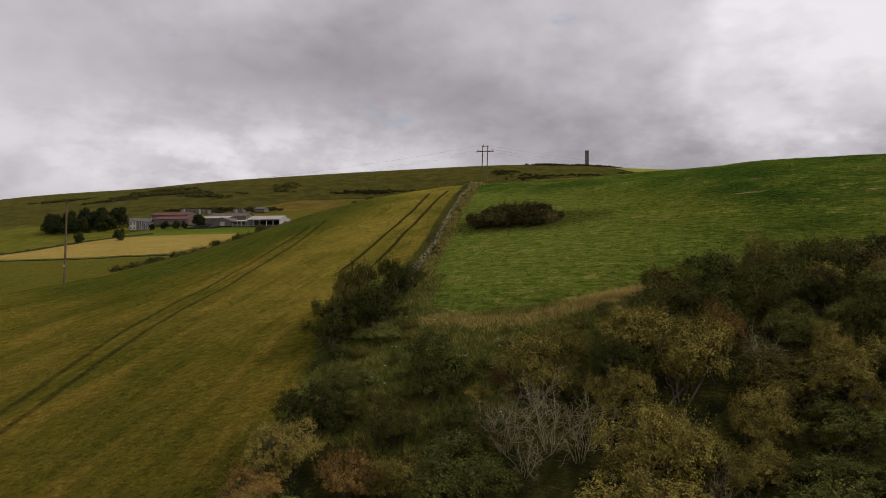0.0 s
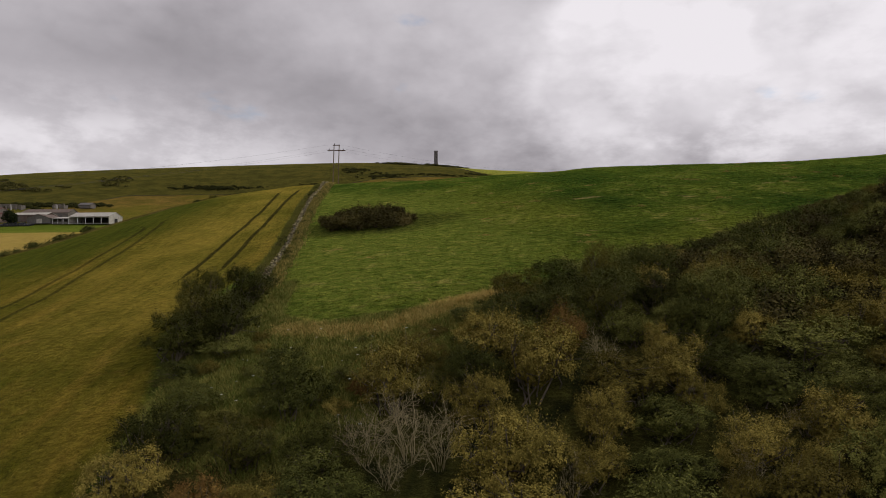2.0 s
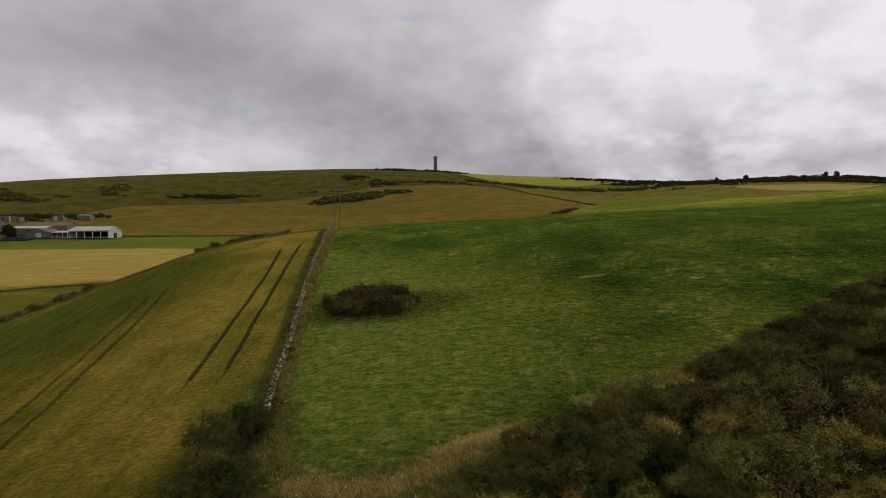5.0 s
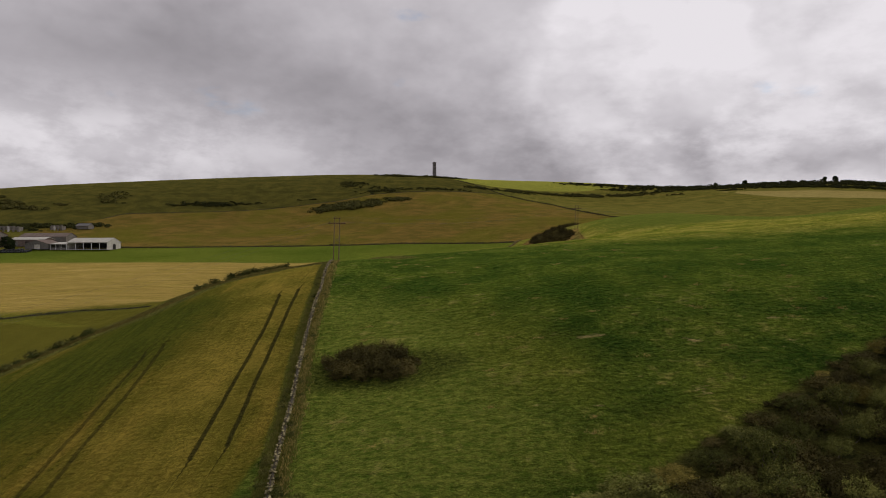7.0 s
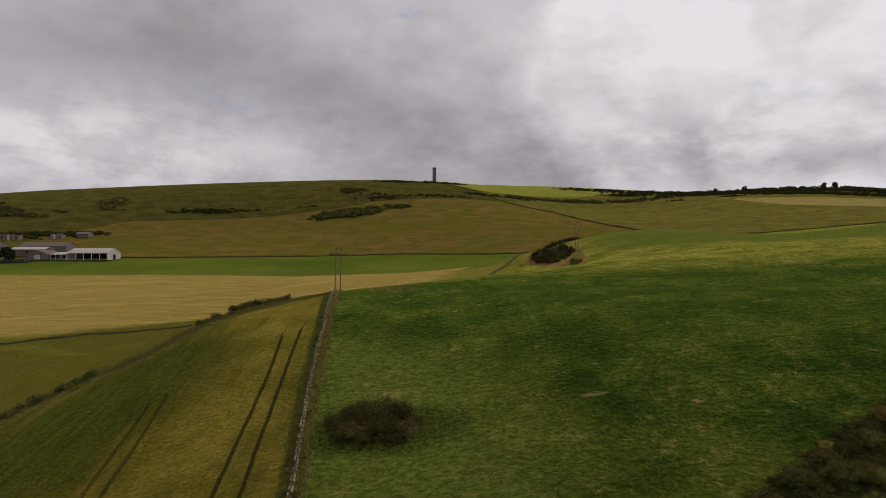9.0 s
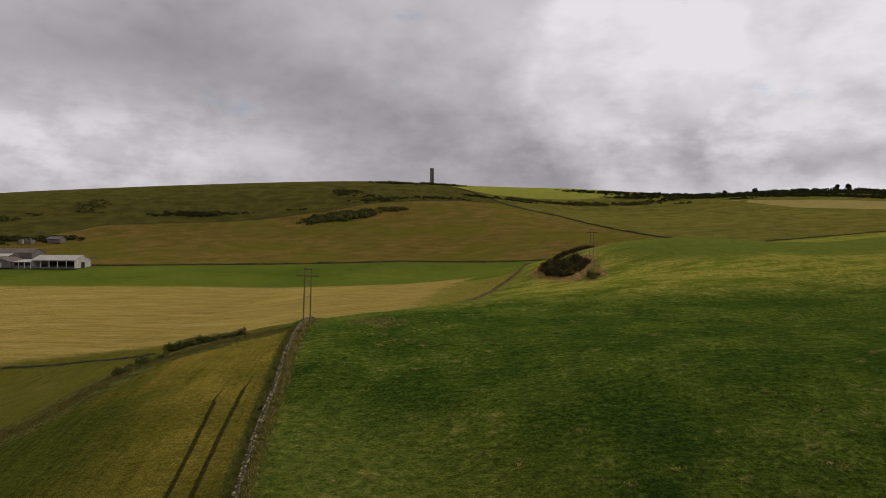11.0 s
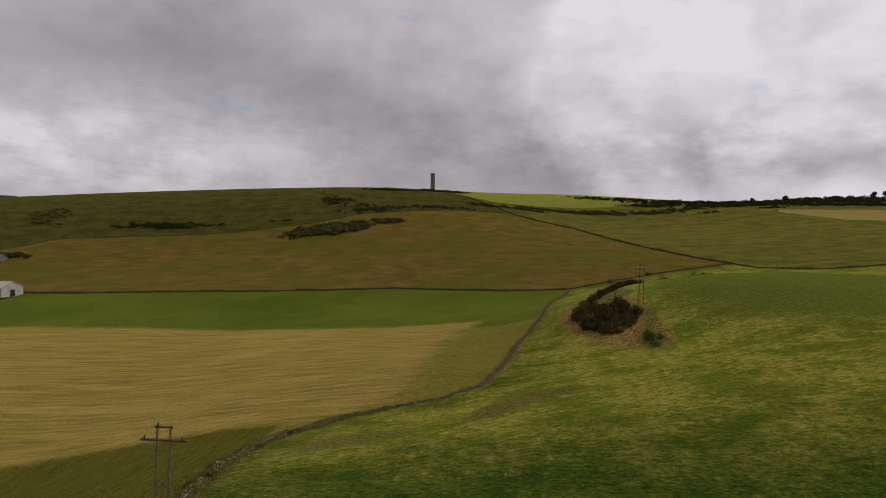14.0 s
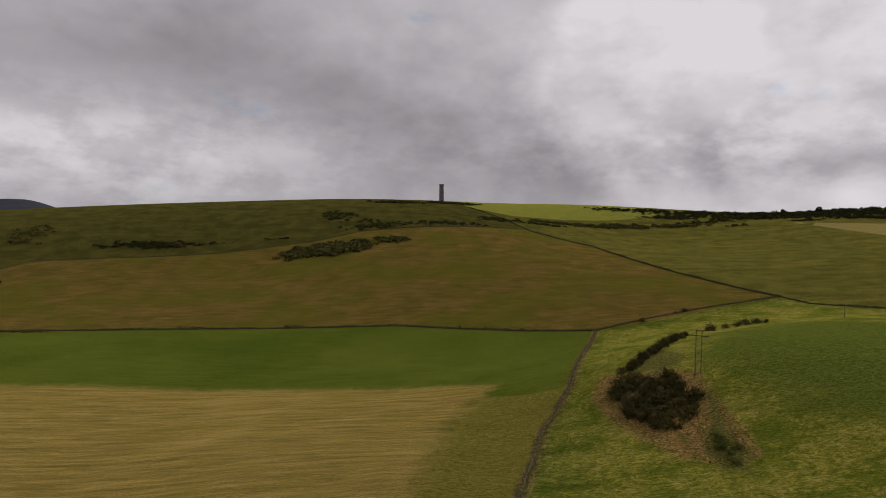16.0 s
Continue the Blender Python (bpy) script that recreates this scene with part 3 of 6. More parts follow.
# ---- meshes from arrays ----
def mesh_np(name, verts, faces, mat, smooth=False):
    """A mesh from vertices and faces of one size."""
    me = bpy.data.meshes.new(name)
    verts, faces = np.asarray(verts, np.float32), np.asarray(faces, np.int32)
    k = faces.shape[1]
    me.vertices.add(len(verts))
    me.vertices.foreach_set("co", verts.ravel())
    me.loops.add(faces.size)
    me.loops.foreach_set("vertex_index", faces.ravel())
    me.polygons.add(len(faces))
    me.polygons.foreach_set("loop_start", np.arange(0, faces.size, k, dtype=np.int32))
    me.update(calc_edges=True)
    if smooth:
        me.shade_smooth()
    me.materials.append(mat)
    return me


def child(name, me, parent, label="", kind=""):
    ob = new(name, me)
    ob.parent = parent
    return tagged(ob, label, kind=kind)


def part(name, bm, mat, parent, label=""):
    me = bpy.data.meshes.new(name)
    bm.to_mesh(me)
    bm.free()
    me.materials.append(mat)
    return child(name, me, parent, label)


def thing(name, m, label, category, group="", kind=""):
    e = new(name)
    e.matrix_world = m
    return tagged(e, label, category, group, kind)


def unit(v):
    return v / np.maximum(np.linalg.norm(v, axis=-1, keepdims=True), 1e-9)


def leaf_quads(c, n, size, rng, slim=0.55, simple=False):
    """Rhombic leaves at the points c, facing about n, or plain three-cornered ones."""
    k = len(c)
    n = unit(unit(n) + rng.normal(0, 0.36, (k, 3)))
    u = unit(np.cross(n, rng.normal(0, 1, (k, 3))))
    v = np.cross(n, u)
    s = size[:, None]
    if simple:
        p = np.stack([c - u * s * 0.42 - v * s * 0.40, c + u * s * 0.42 - v * s * 0.40, c + v * s * 0.46], 1)
        return p.reshape(-1, 3), np.arange(3 * k).reshape(-1, 3)
    p = np.stack([c - u * s * 0.5, c + v * s * 0.5 * slim + n * s * 0.08, c + u * s * 0.5, c - v * s * 0.5 * slim + n * s * 0.08], 1)
    return p.reshape(-1, 3), np.arange(4 * k).reshape(-1, 4)


def tubes(paths, radii, sides=4):
    """Thin tapering tubes along polylines, as one set of quads."""
    V, F, base = [], [], 0
    for path, (r0, r1) in zip(paths, radii):
        path = np.asarray(path, float)
        d = unit(np.gradient(path, axis=0))
        ref = np.where(np.abs(d[:, 2:3]) > 0.9, [[1.0, 0, 0]], [[0, 0, 1.0]])
        u = unit(np.cross(d, ref))
        w = np.cross(d, u)
        r = np.linspace(r0, r1, len(path))[:, None, None]
        a = np.linspace(0, 2 * math.pi, sides, endpoint=False)
        ring = path[:, None] + r * (np.cos(a)[None, :, None] * u[:, None] + np.sin(a)[None, :, None] * w[:, None])
        V.append(ring.reshape(-1, 3))
        for i in range(len(path) - 1):
            for j in range(sides):
                F.append((base + i * sides + j, base + i * sides + (j + 1) % sides, base + (i + 1) * sides + (j + 1) % sides, base + (i + 1) * sides + j))
        F.append(tuple(base + (len(path) - 1) * sides + j for j in (0, 1, 2, 3 if sides > 3 else 2)))
        base += len(path) * sides
    return np.concatenate(V), np.array(F)


# ---- plant and stone materials ----
def leaf_material(name, dark, mid_c, light, rough=0.9):
    m, t, b = material(name, rough, 0.04)
    geo = t.nodes.new("ShaderNodeNewGeometry")
    info = t.nodes.new("ShaderNodeObjectInfo")
    f = mth(t, "MULTIPLY_ADD", info.outputs["Random"], 0.38, mth(t, "MULTIPLY", geo.outputs["Random Per Island"], 0.24))
    f = mth(t, "MULTIPLY_ADD", noise_tex(t, geo.outputs["Position"], 0.9, 6, 0.78), 1.05, mth(t, "SUBTRACT", f, 0.33))
    col = mixc(t, step_mask(t, f, 0.12, 0.46), dark, mid_c)
    col = mixc(t, step_mask(t, f, 0.46, 0.80), col, light)
    t.links.new(col, b.inputs["Base Color"])
    return m


def plain_material(name, c0, c1, scale, rough=0.85, relief=0.02, spec=0.2, metal=0.0):
    m, t, b = material(name, rough, spec)
    pos = t.nodes.new("ShaderNodeTexCoord").outputs["Object"]
    big, small = noise_tex(t, pos, scale, 4), noise_tex(t, pos, scale * 7, 6, 0.65)
    f = mth(t, "MULTIPLY_ADD", small, 0.5, mth(t, "MULTIPLY", big, 0.5))
    t.links.new(mixc(t, step_mask(t, f, 0.36, 0.64), c0, c1), b.inputs["Base Color"])
    b.inputs["Metallic"].default_value = metal
    bump(t, b, small, relief, 0.6)
    return m


LEAF = {
    "green": leaf_material("leaf_green", (0.015, 0.018, 0.00486), (0.0693, 0.0745, 0.0167), (0.232, 0.229, 0.0546)),
    "dark": leaf_material("leaf_dark", (0.0136, 0.017, 0.00382), (0.0485, 0.0505, 0.0101), (0.151, 0.131, 0.0274)),
    "ochre": leaf_material("leaf_ochre", (0.0249, 0.0216, 0.00539), (0.127, 0.104, 0.0208), (0.348, 0.275, 0.0638)),
    "rust": leaf_material("leaf_rust", (0.0398, 0.026, 0.00765), (0.145, 0.084, 0.024), (0.32, 0.206, 0.0549)),
    "gorse": leaf_material("leaf_gorse", (0.0154, 0.014, 0.0056), (0.0475, 0.041, 0.0122), (0.12, 0.0976, 0.0304)),
    "verge": leaf_material("leaf_verge", (0.062, 0.070, 0.014), (0.140, 0.138, 0.030), (0.26, 0.225, 0.065)),
    "bramble": leaf_material("leaf_bramble", (0.0176, 0.022, 0.0055), (0.0624, 0.0696, 0.0168), (0.144, 0.132, 0.0336)),
    "hillside": leaf_material("leaf_hillside", (0.0129, 0.0147, 0.0046), (0.041, 0.0432, 0.0119), (0.101, 0.0893, 0.0238)),
    "tree": leaf_material("leaf_tree", (0.008, 0.012, 0.005), (0.022, 0.030, 0.010), (0.050, 0.055, 0.016)),
    "weed": leaf_material("leaf_weed", (0.052, 0.050, 0.012), (0.130, 0.112, 0.026), (0.25, 0.200, 0.060)),
    "nettle": leaf_material("leaf_nettle", (0.039, 0.0585, 0.0114), (0.114, 0.134, 0.026), (0.273, 0.251, 0.0646)),
    "bracken": leaf_material("leaf_bracken", (0.112, 0.0675, 0.021), (0.216, 0.132, 0.044), (0.357, 0.238, 0.0892)),
    "hay": leaf_material("leaf_hay", (0.20, 0.155, 0.035), (0.38, 0.28, 0.080), (0.55, 0.42, 0.15)),
    "turf": leaf_material("leaf_turf", (0.085, 0.120, 0.010), (0.150, 0.172, 0.018), (0.25, 0.235, 0.045)),
    "barley": leaf_material("leaf_barley", (0.115, 0.104, 0.010), (0.185, 0.146, 0.016), (0.27, 0.20, 0.032)),
}
TWIG = plain_material("bare_twig", (0.20, 0.165, 0.085), (0.42, 0.35, 0.20), 3.0)
BARK = plain_material("shrub_bark", (0.060, 0.048, 0.034), (0.150, 0.122, 0.090), 3.0)
PETAL = plain_material("umbel_petal", (0.55, 0.55, 0.48), (0.75, 0.75, 0.68), 4.0)


# ---- shrubs ----
def crown_points(rng, r, h, lobes, n, low=0.12):
    """Points and outward normals over a heap of rounded lobes."""
    a = rng.uniform(0, 2 * math.pi, lobes)
    q = np.sqrt(rng.uniform(0, 1, lobes)) * r * 0.78
    lr = rng.uniform(0.20, 0.48, lobes) * r
    c = np.stack([q * np.cos(a), q * np.sin(a), rng.uniform(0.26, 0.84, lobes) * h - (q / r) * h * 0.26], 1)
    c[0], lr[0] = (0, 0, h * 0.46), r * 0.60
    pick = rng.choice(lobes, n * 2, p=lr ** 2 / (lr ** 2).sum())
    d = unit(rng.normal(0, 1, (n * 2, 3)))
    squash = np.array([1, 1, min(1.2, h / (1.7 * r))])
    p = c[pick] + d * lr[pick][:, None] * squash * rng.uniform(0.66, 1.16, (n * 2, 1))
    deep = np.zeros(len(p), bool)
    for k in range(lobes):
        deep |= (np.linalg.norm((p - c[k]) / squash, axis=1) < lr[k] * 0.70)
    keep = (~deep) & (p[:, 2] > low * h * rng.uniform(0.2, 1.6, len(p)))
    return p[keep][:n], d[keep][:n], c, lr


def branch_paths(rng, tips, spread_r, count, reach=1.0):
    paths, radii = [], []
    for k in range(count):
        tip = tips[rng.integers(len(tips))] * reach
        foot = np.array([rng.normal(0, 0.16) * spread_r, rng.normal(0, 0.16) * spread_r, -0.15])
        mid1 = foot * 0.6 + tip * 0.4 + rng.normal(0, 0.10, 3) * spread_r
        mid2 = foot * 0.25 + tip * 0.75 + rng.normal(0, 0.08, 3) * spread_r
        paths.append([foot, mid1, mid2, tip])
        radii.append((0.05, 0.008))
        for j in range(3):
            s = mid2 + rng.normal(0, 0.05, 3)
            e = tip + rng.normal(0, 0.22, 3) * spread_r
            paths.append([s, (s + e) / 2 + rng.normal(0, 0.04, 3) * spread_r, e])
            radii.append((0.016, 0.006))
    return paths, radii


def sprigs(rng, p, d, count, leaf):
    """Leafy shoots that stand out of a crown."""
    pick = rng.choice(len(p), count)
    way = unit(d[pick] * 0.7 + rng.normal(0, 0.4, (count, 3)) + np.array([0, 0, 0.6]))
    long = rng.uniform(0.25, 0.95, count)
    k = 9
    f = np.linspace(0.1, 1.0, k)
    c = p[pick][:, None] + way[:, None] * (long[:, None] * f)[:, :, None] + rng.normal(0, 0.045, (count, k, 3))
    n = np.repeat(way, k, axis=0) * 0.3 + rng.normal(0, 0.8, (count * k, 3))
    return c.reshape(-1, 3), n, rng.uniform(0.7, 1.2, count * k) * leaf * 0.85


def make_shrub(seed, kind, r, h, n, leaf, lumps, label, twigs=10, reach=0.92, shoots=190):
    """A shrub: small leaves over many lumps that cover a dome, leafy shoots between them, older leaves and stems inside."""
    rng = np.random.default_rng(seed)
    d = unit(rng.normal(0, 1, (lumps, 3)) + (0, 0, 0.42))
    d[:, 2] = np.maximum(d[:, 2], -0.62)
    lean = rng.normal(0, 0.16, (3, 2)) * r
    side = np.repeat(lean, lumps // 3 + 1, axis=0)[:lumps]
    c = d * (r * 0.72, r * 0.72, h * 0.38) * rng.uniform(0.58, 1.16, (lumps, 1)) + (0, 0, h * 0.46)
    c[:, :2] += side * (c[:, 2:3] / h)
    lr = (0.14 + 0.23 * rng.uniform(0, 1, lumps) ** 1.3) * r
    c[:, 2] = np.maximum(c[:, 2], lr * 0.7)
    per = 18 if n > 4000 else 10
    m = int(n * 1.7 / per)
    who = rng.choice(lumps, m, p=lr ** 2 / (lr ** 2).sum())
    way = unit(rng.normal(0, 1, (m, 3)) + d[who] * 0.7 + (0, 0, 0.5))
    way[:, 2] = np.where(way[:, 2] < -0.25, -0.5 * way[:, 2], way[:, 2])
    spray = c[who] + way * lr[who][:, None] * rng.uniform(0.72, 1.22, (m, 1)) * (1, 1, 0.85)
    deep = np.zeros(m, bool)
    for k in range(lumps):
        deep |= (((spray - c[k]) / (lr[k] * 0.72)) ** 2).sum(1) < 1.0
    keep = ~deep & (spray[:, 2] > 0.03)
    spray, way = spray[keep][:n // per], way[keep][:n // per]
    # each spray: leaves along a short outward twig
    m = len(spray)
    run = rng.uniform(-0.9, 1.0, (m, per, 1)) * rng.uniform(1.2, 2.6, (m, 1, 1)) * leaf
    p = (spray[:, None] + way[:, None] * run + rng.normal(0, 0.85, (m, per, 3)) * leaf).reshape(-1, 3)
    q = np.repeat(way, per, axis=0) * 0.7 + (0, 0, 0.55)
    sp, sn, ss = sprigs(rng, p, q, shoots, leaf)
    k = max(40, n // 16)
    inner = unit(rng.normal(0, 1, (k, 3)) + (0, 0, 0.3))
    ip = inner * (r * 0.50, r * 0.50, h * 0.30) * rng.uniform(0.7, 1.05, (k, 1)) + (0, 0, h * 0.44)
    pts = np.concatenate([p, sp, ip])
    size = np.concatenate([rng.uniform(0.65, 1.35, len(p)) * leaf, ss, rng.uniform(0.7, 1.3, k) * leaf * (2.3 if n > 4000 else 1.7)])
    v, f = leaf_quads(pts, np.concatenate([q, sn, inner]), size, rng, 0.62, True)
    e = thing(*{"gorse": ("gorse_bush", Matrix(), label, "gorse"), "bramble": ("bramble", Matrix(), label, "bramble")}.get(kind, ("shrub", Matrix(), label, "shrub")))
    child("crown", mesh_np("crown", v, f, LEAF[kind]), e)
    pv, pf = tubes(*branch_paths(rng, c, r, twigs, reach), sides=4)
    child("stem", mesh_np("stem", pv, pf, BARK), e, "bare twisting stems")
    return e


LABELS = {
    "green": "dense dark green hawthorn shrub on the rough slope",
    "ochre": "shrub with yellowing ochre leaves and pale twigs",
    "rust": "shrub with rust-brown autumn leaves and bare stems",
    "gorse": "low dark brown-green gorse bush on the slope",
}
MASTERS = {
    "green": [make_shrub(11 + k, "green", 2.3, 3.3, 10000, 0.085, 30, LABELS["green"]) for k in range(4)],
    "ochre": [make_shrub(31 + k, "ochre", 2.1, 2.9, 10000, 0.080, 28, LABELS["ochre"], 14, 1.06) for k in range(4)],
    "hedge": [make_shrub(21 + k, "dark", 2.3, 3.3, 10500, 0.085, 28, "dark green hawthorn bush beside the barley", 20, 1.08) for k in range(3)],
    "rust": [make_shrub(51 + k, "rust", 1.7, 2.5, 8000, 0.074, 24, LABELS["rust"], 16, 1.02) for k in range(2)],
    "far_green": [make_shrub(111 + k, "green", 2.3, 3.2, 3400, 0.145, 32, LABELS["green"], 6) for k in range(3)],
    "far_ochre": [make_shrub(131 + k, "ochre", 2.1, 2.8, 3400, 0.135, 30, LABELS["ochre"], 6) for k in range(3)],
    "gorse": [make_shrub(71 + k, "gorse", 1.9, 1.9, 1700, 0.185, 34, LABELS["gorse"], 4, shoots=50) for k in range(4)],
    "bramble": [make_shrub(95 + k, "bramble", 2.0, 2.1, 620, 0.34, 26, "low dark green bramble beside a field boundary", 3, shoots=24) for k in range(3)],
    "thicket": [make_shrub(91 + k, "gorse", 2.0, 2.1, 620, 0.36, 44, LABELS["gorse"], 3, shoots=24) for k in range(3)],
}
SIZE = {"green": (2.3, 3.3), "ochre": (2.1, 2.9), "hedge": (2.3, 3.3), "rust": (1.7, 2.5)}
used = {k: 0 for k in MASTERS}


def plant(kind, x, y, size=1.0, tall=1.0, group="shrubs on the rough slope", sink=0.15):
    """Sets a shrub on the ground: the masters first, then copies."""
    rot = random.uniform(0, 360)
    masters = MASTERS[kind]
    i = used[kind]
    used[kind] = i + 1
    ob = masters[i % len(masters)]
    m = pose(x, y, ground_z(x, y) - sink, random.uniform(-10, 10), random.uniform(-10, 10), rot)
    if i < len(masters):
        ob.matrix_basis = m
    else:
        ob = copy_thing(ob, m)
    ob.scale = (size * random.uniform(0.88, 1.14), size * random.uniform(0.88, 1.14), size * tall)
    return tagged(ob, group=group)


# shrubs that stand out: kind, x, y, radius, height
NAMED = [
    ("hedge", -16.6, 47.2, 2.1, 3.9), ("hedge", -14.4, 49.4, 1.9, 3.3), ("hedge", -13.4, 42.2, 2.2, 3.3), ("hedge", -15.4, 39.8, 2.1, 3.2), ("hedge", -15.6, 44.2, 2.2, 3.0), ("green", -12.4, 39.6, 1.5, 1.5), ("green", -14.2, 37.2, 1.3, 1.2), ("green", -12.2, 33.6, 1.4, 1.3), ("hedge", -10.0, 30.6, 1.6, 1.5),
    ("green", -6.5, 32.2, 2.1, 3.5), ("hedge", -12.0, 28.8, 2.2, 2.8), ("rust", -8.4, 24.8, 1.35, 2.3), ("ochre", -6.1, 25.0, 1.3, 2.2), ("hedge", -7.9, 28.2, 1.6, 2.2), ("rust", -12.0, 23.6, 1.6, 2.0), ("hedge", -4.4, 28.4, 1.7, 2.0),
    ("ochre", -0.3, 36.2, 1.8, 2.2), ("ochre", 3.3, 36.4, 1.9, 3.0), ("ochre", 2.7, 31.0, 1.6, 2.5), ("rust", -2.8, 33.8, 1.0, 1.3), ("green", -4.2, 35.2, 0.9, 1.1), ("hedge", 0.6, 33.0, 1.5, 1.7),
    ("ochre", 6.2, 44.0, 2.0, 3.0), ("green", 8.9, 43.4, 2.4, 3.7), ("green", 6.4, 40.2, 2.2, 3.0), ("rust", 8.2, 36.6, 1.8, 2.8), ("green", 6.5, 37.2, 1.0, 2.0), ("hedge", 11.2, 40.6, 2.2, 2.9), ("hedge", 12.2, 46.9, 1.15, 3.9),
    ("green", 12.2, 37.6, 1.8, 2.6), ("ochre", 13.3, 35.6, 1.1, 2.3), ("green", 16.2, 37.2, 2.0, 3.2), ("green", 16.9, 47.6, 2.3, 3.5), ("ochre", 19.0, 44.4, 2.1, 3.0), ("ochre", 18.9, 36.8, 1.8, 2.2), ("ochre", 23.9, 37.2, 2.3, 2.9),
    ("ochre", 10.2, 31.8, 2.7, 2.5), ("ochre", 13.1, 30.4, 1.3, 2.0), ("green", 17.7, 31.6, 2.7, 2.3), ("green", 21.2, 31.2, 2.1, 2.4), ("ochre", 4.6, 27.8, 1.8, 2.2), ("ochre", 7.5, 26.4, 1.8, 1.9), ("green", 10.6, 26.0, 2.1, 1.9),
    ("ochre", 16.2, 25.8, 1.2, 1.9), ("ochre", 12.5, 24.4, 1.2, 1.9), ("green", 20.4, 41.2, 2.0, 2.8), ("hedge", 15.0, 42.6, 2.1, 2.8),
]
for kind, x, y, r, h in NAMED:
    plant(kind, x, y, r / SIZE[kind][0], h / SIZE[kind][1] / (r / SIZE[kind][0]))


def edge_gap(x, y):
    """How far a place lies below the lower edge of the pasture, negative above it."""
    inside_it = bool(inside(np.array([x]), np.array([y]), SCRUBLAND)[0])
    d = float(seg_dist(np.array([x]), np.array([y]), PASTURE_EDGE)[0])
    return d if inside_it else -d


def scatter_slope():
    rng = random.Random(7)
    spots = [(r[1], r[2], r[3] * 0.95) for r in NAMED] + [(-0.7, 29.2, 2.2), (-2.0, 27.0, 1.6), (0.0, 25.6, 2.4), (-1.2, 22.5, 2.4)]
    for k in range(4200):
        x, y = rng.uniform(-12.5, 88), rng.uniform(20.5, 96)
        if x > 7 + y * 0.74 or (x < -3 and 29 < y < 47) or (-3 <= x < 3 and 36 < y < 47):
            continue
        if x > 9 and y < 23.5:
            continue
        g = edge_gap(x, y)
        if g < (2.4 if x < 12 else 0.4):
            continue
        gorse = x > 18 and g < 15 + (x - 18) * 0.25
        r = min(rng.uniform(1.3, 2.1), 0.75 + g * 0.6) if gorse else rng.uniform(1.5, 2.6)
        if any((x - a) ** 2 + (y - b) ** 2 < (0.60 * (r + q)) ** 2 for a, b, q in spots):
            continue
        if abs(x - 10.5) < 2.6 and abs(y - 33.5) < 2.2:      # the grassy hollow
            continue
        spots.append((x, y, r))
        if gorse:
            kind = rng.choices(("gorse", "green", "ochre"), (0.72, 0.20, 0.08))[0]
        else:
            kind = rng.choices(("green", "ochre"), (0.48, 0.52) if y < 34 else (0.76, 0.24) if g > 6 else (1.0, 0.0))[0]
        base = {"green": 2.3, "ochre": 2.1, "gorse": 1.9}[kind]
        if y + 0.4 * x > 49 and kind != "gorse":
            kind = "far_" + kind
        plant(kind, x, y, r / base * (1.12 if g > 6 else 1.0), rng.uniform(0.75, 1.15) * min(1.0, (0.52 if gorse else 0.36) + 0.09 * g))


scatter_slope()

# low brambles and docks in the rank grass
low = random.Random(17)
for k in range(46):
    x, y = low.uniform(-13.5, 4), low.uniform(29, 47)
    if 0.6 < edge_gap(x, y) and signed(np.array([x]), np.array([y]), WEEDS)[0] > -0.5:
        plant(low.choice(("far_green", "far_green", "far_ochre")), x, y, low.uniform(0.16, 0.36), low.uniform(0.6, 0.9), "brambles in the rank grass")

# gorse clump in the pasture, the thicket on the knoll, and the belt behind it
rng_p = random.Random(3)
for x, y, s in [(-13.2, 81.5, 0.9), (-11.0, 79.2, 1.1), (-9.2, 83.0, 1.2), (-7.2, 79.0, 1.15), (-5.2, 82.2, 1.1), (-4.4, 78.8, 1.0), (-12.2, 84.6, 0.9), (-7.6, 85.0, 0.95), (-9.4, 77.6, 0.8), (-3.4, 80.8, 0.75), (-14.4, 83.6, 0.6), (-10.2, 81.4, 1.1), (-6.4, 81.0, 1.1), (-8.2, 81.2, 1.15), (-11.6, 82.6, 1.0), (-5.6, 84.2, 0.9), (-10.0, 85.6, 0.8), (-5.8, 77.6, 0.8), (-12.4, 78.4, 0.7)]:
    plant("gorse", x, y, s * 0.95, rng_p.uniform(0.80, 1.0), "gorse clump in the pasture")
KNOLL = [(38.9, 290), (43.8, 300), (48.7, 300.5), (50.5, 293), (55.2, 289), (55.5, 277.5), (51.8, 267.5), (45.5, 266), (40.5, 275)]
heap = []
while len(heap) < 84:
    x, y = rng_p.uniform(37, 57), rng_p.uniform(265, 302)
    if signed(np.array([x]), np.array([y]), KNOLL)[0] > 0.4 and all(math.hypot(x - a, y - b) > 1.15 for a, b in heap):
        heap.append((x, y))
        plant("thicket", x, y, rng_p.uniform(0.5, 1.0), rng_p.uniform(0.8, 1.25), "thicket on the knoll")
for x, y in [(51, 254.2), (51.8, 257.6), (51.1, 250.6), (52.6, 260.5), (53.2, 252.4), (50.2, 247.4)]:
    plant("green", x, y, rng_p.uniform(0.5, 0.8), 0.7, "thicket on the knoll")
BELT = [(46, 305), (51, 309.5), (56, 314.5), (62, 322), (68, 330.5), (75, 342)]
for (ax, ay), (bx, by) in zip(BELT[:-1], BELT[1:]):
    for k in range(7):
        f = (k + rng_p.random()) / 7
        plant("thicket", ax + (bx - ax) * f + rng_p.uniform(-1.2, 1.2), ay + (by - ay) * f + rng_p.uniform(-1.2, 1.2), rng_p.uniform(0.5, 0.85), 1.0, "gorse belt behind the knoll")
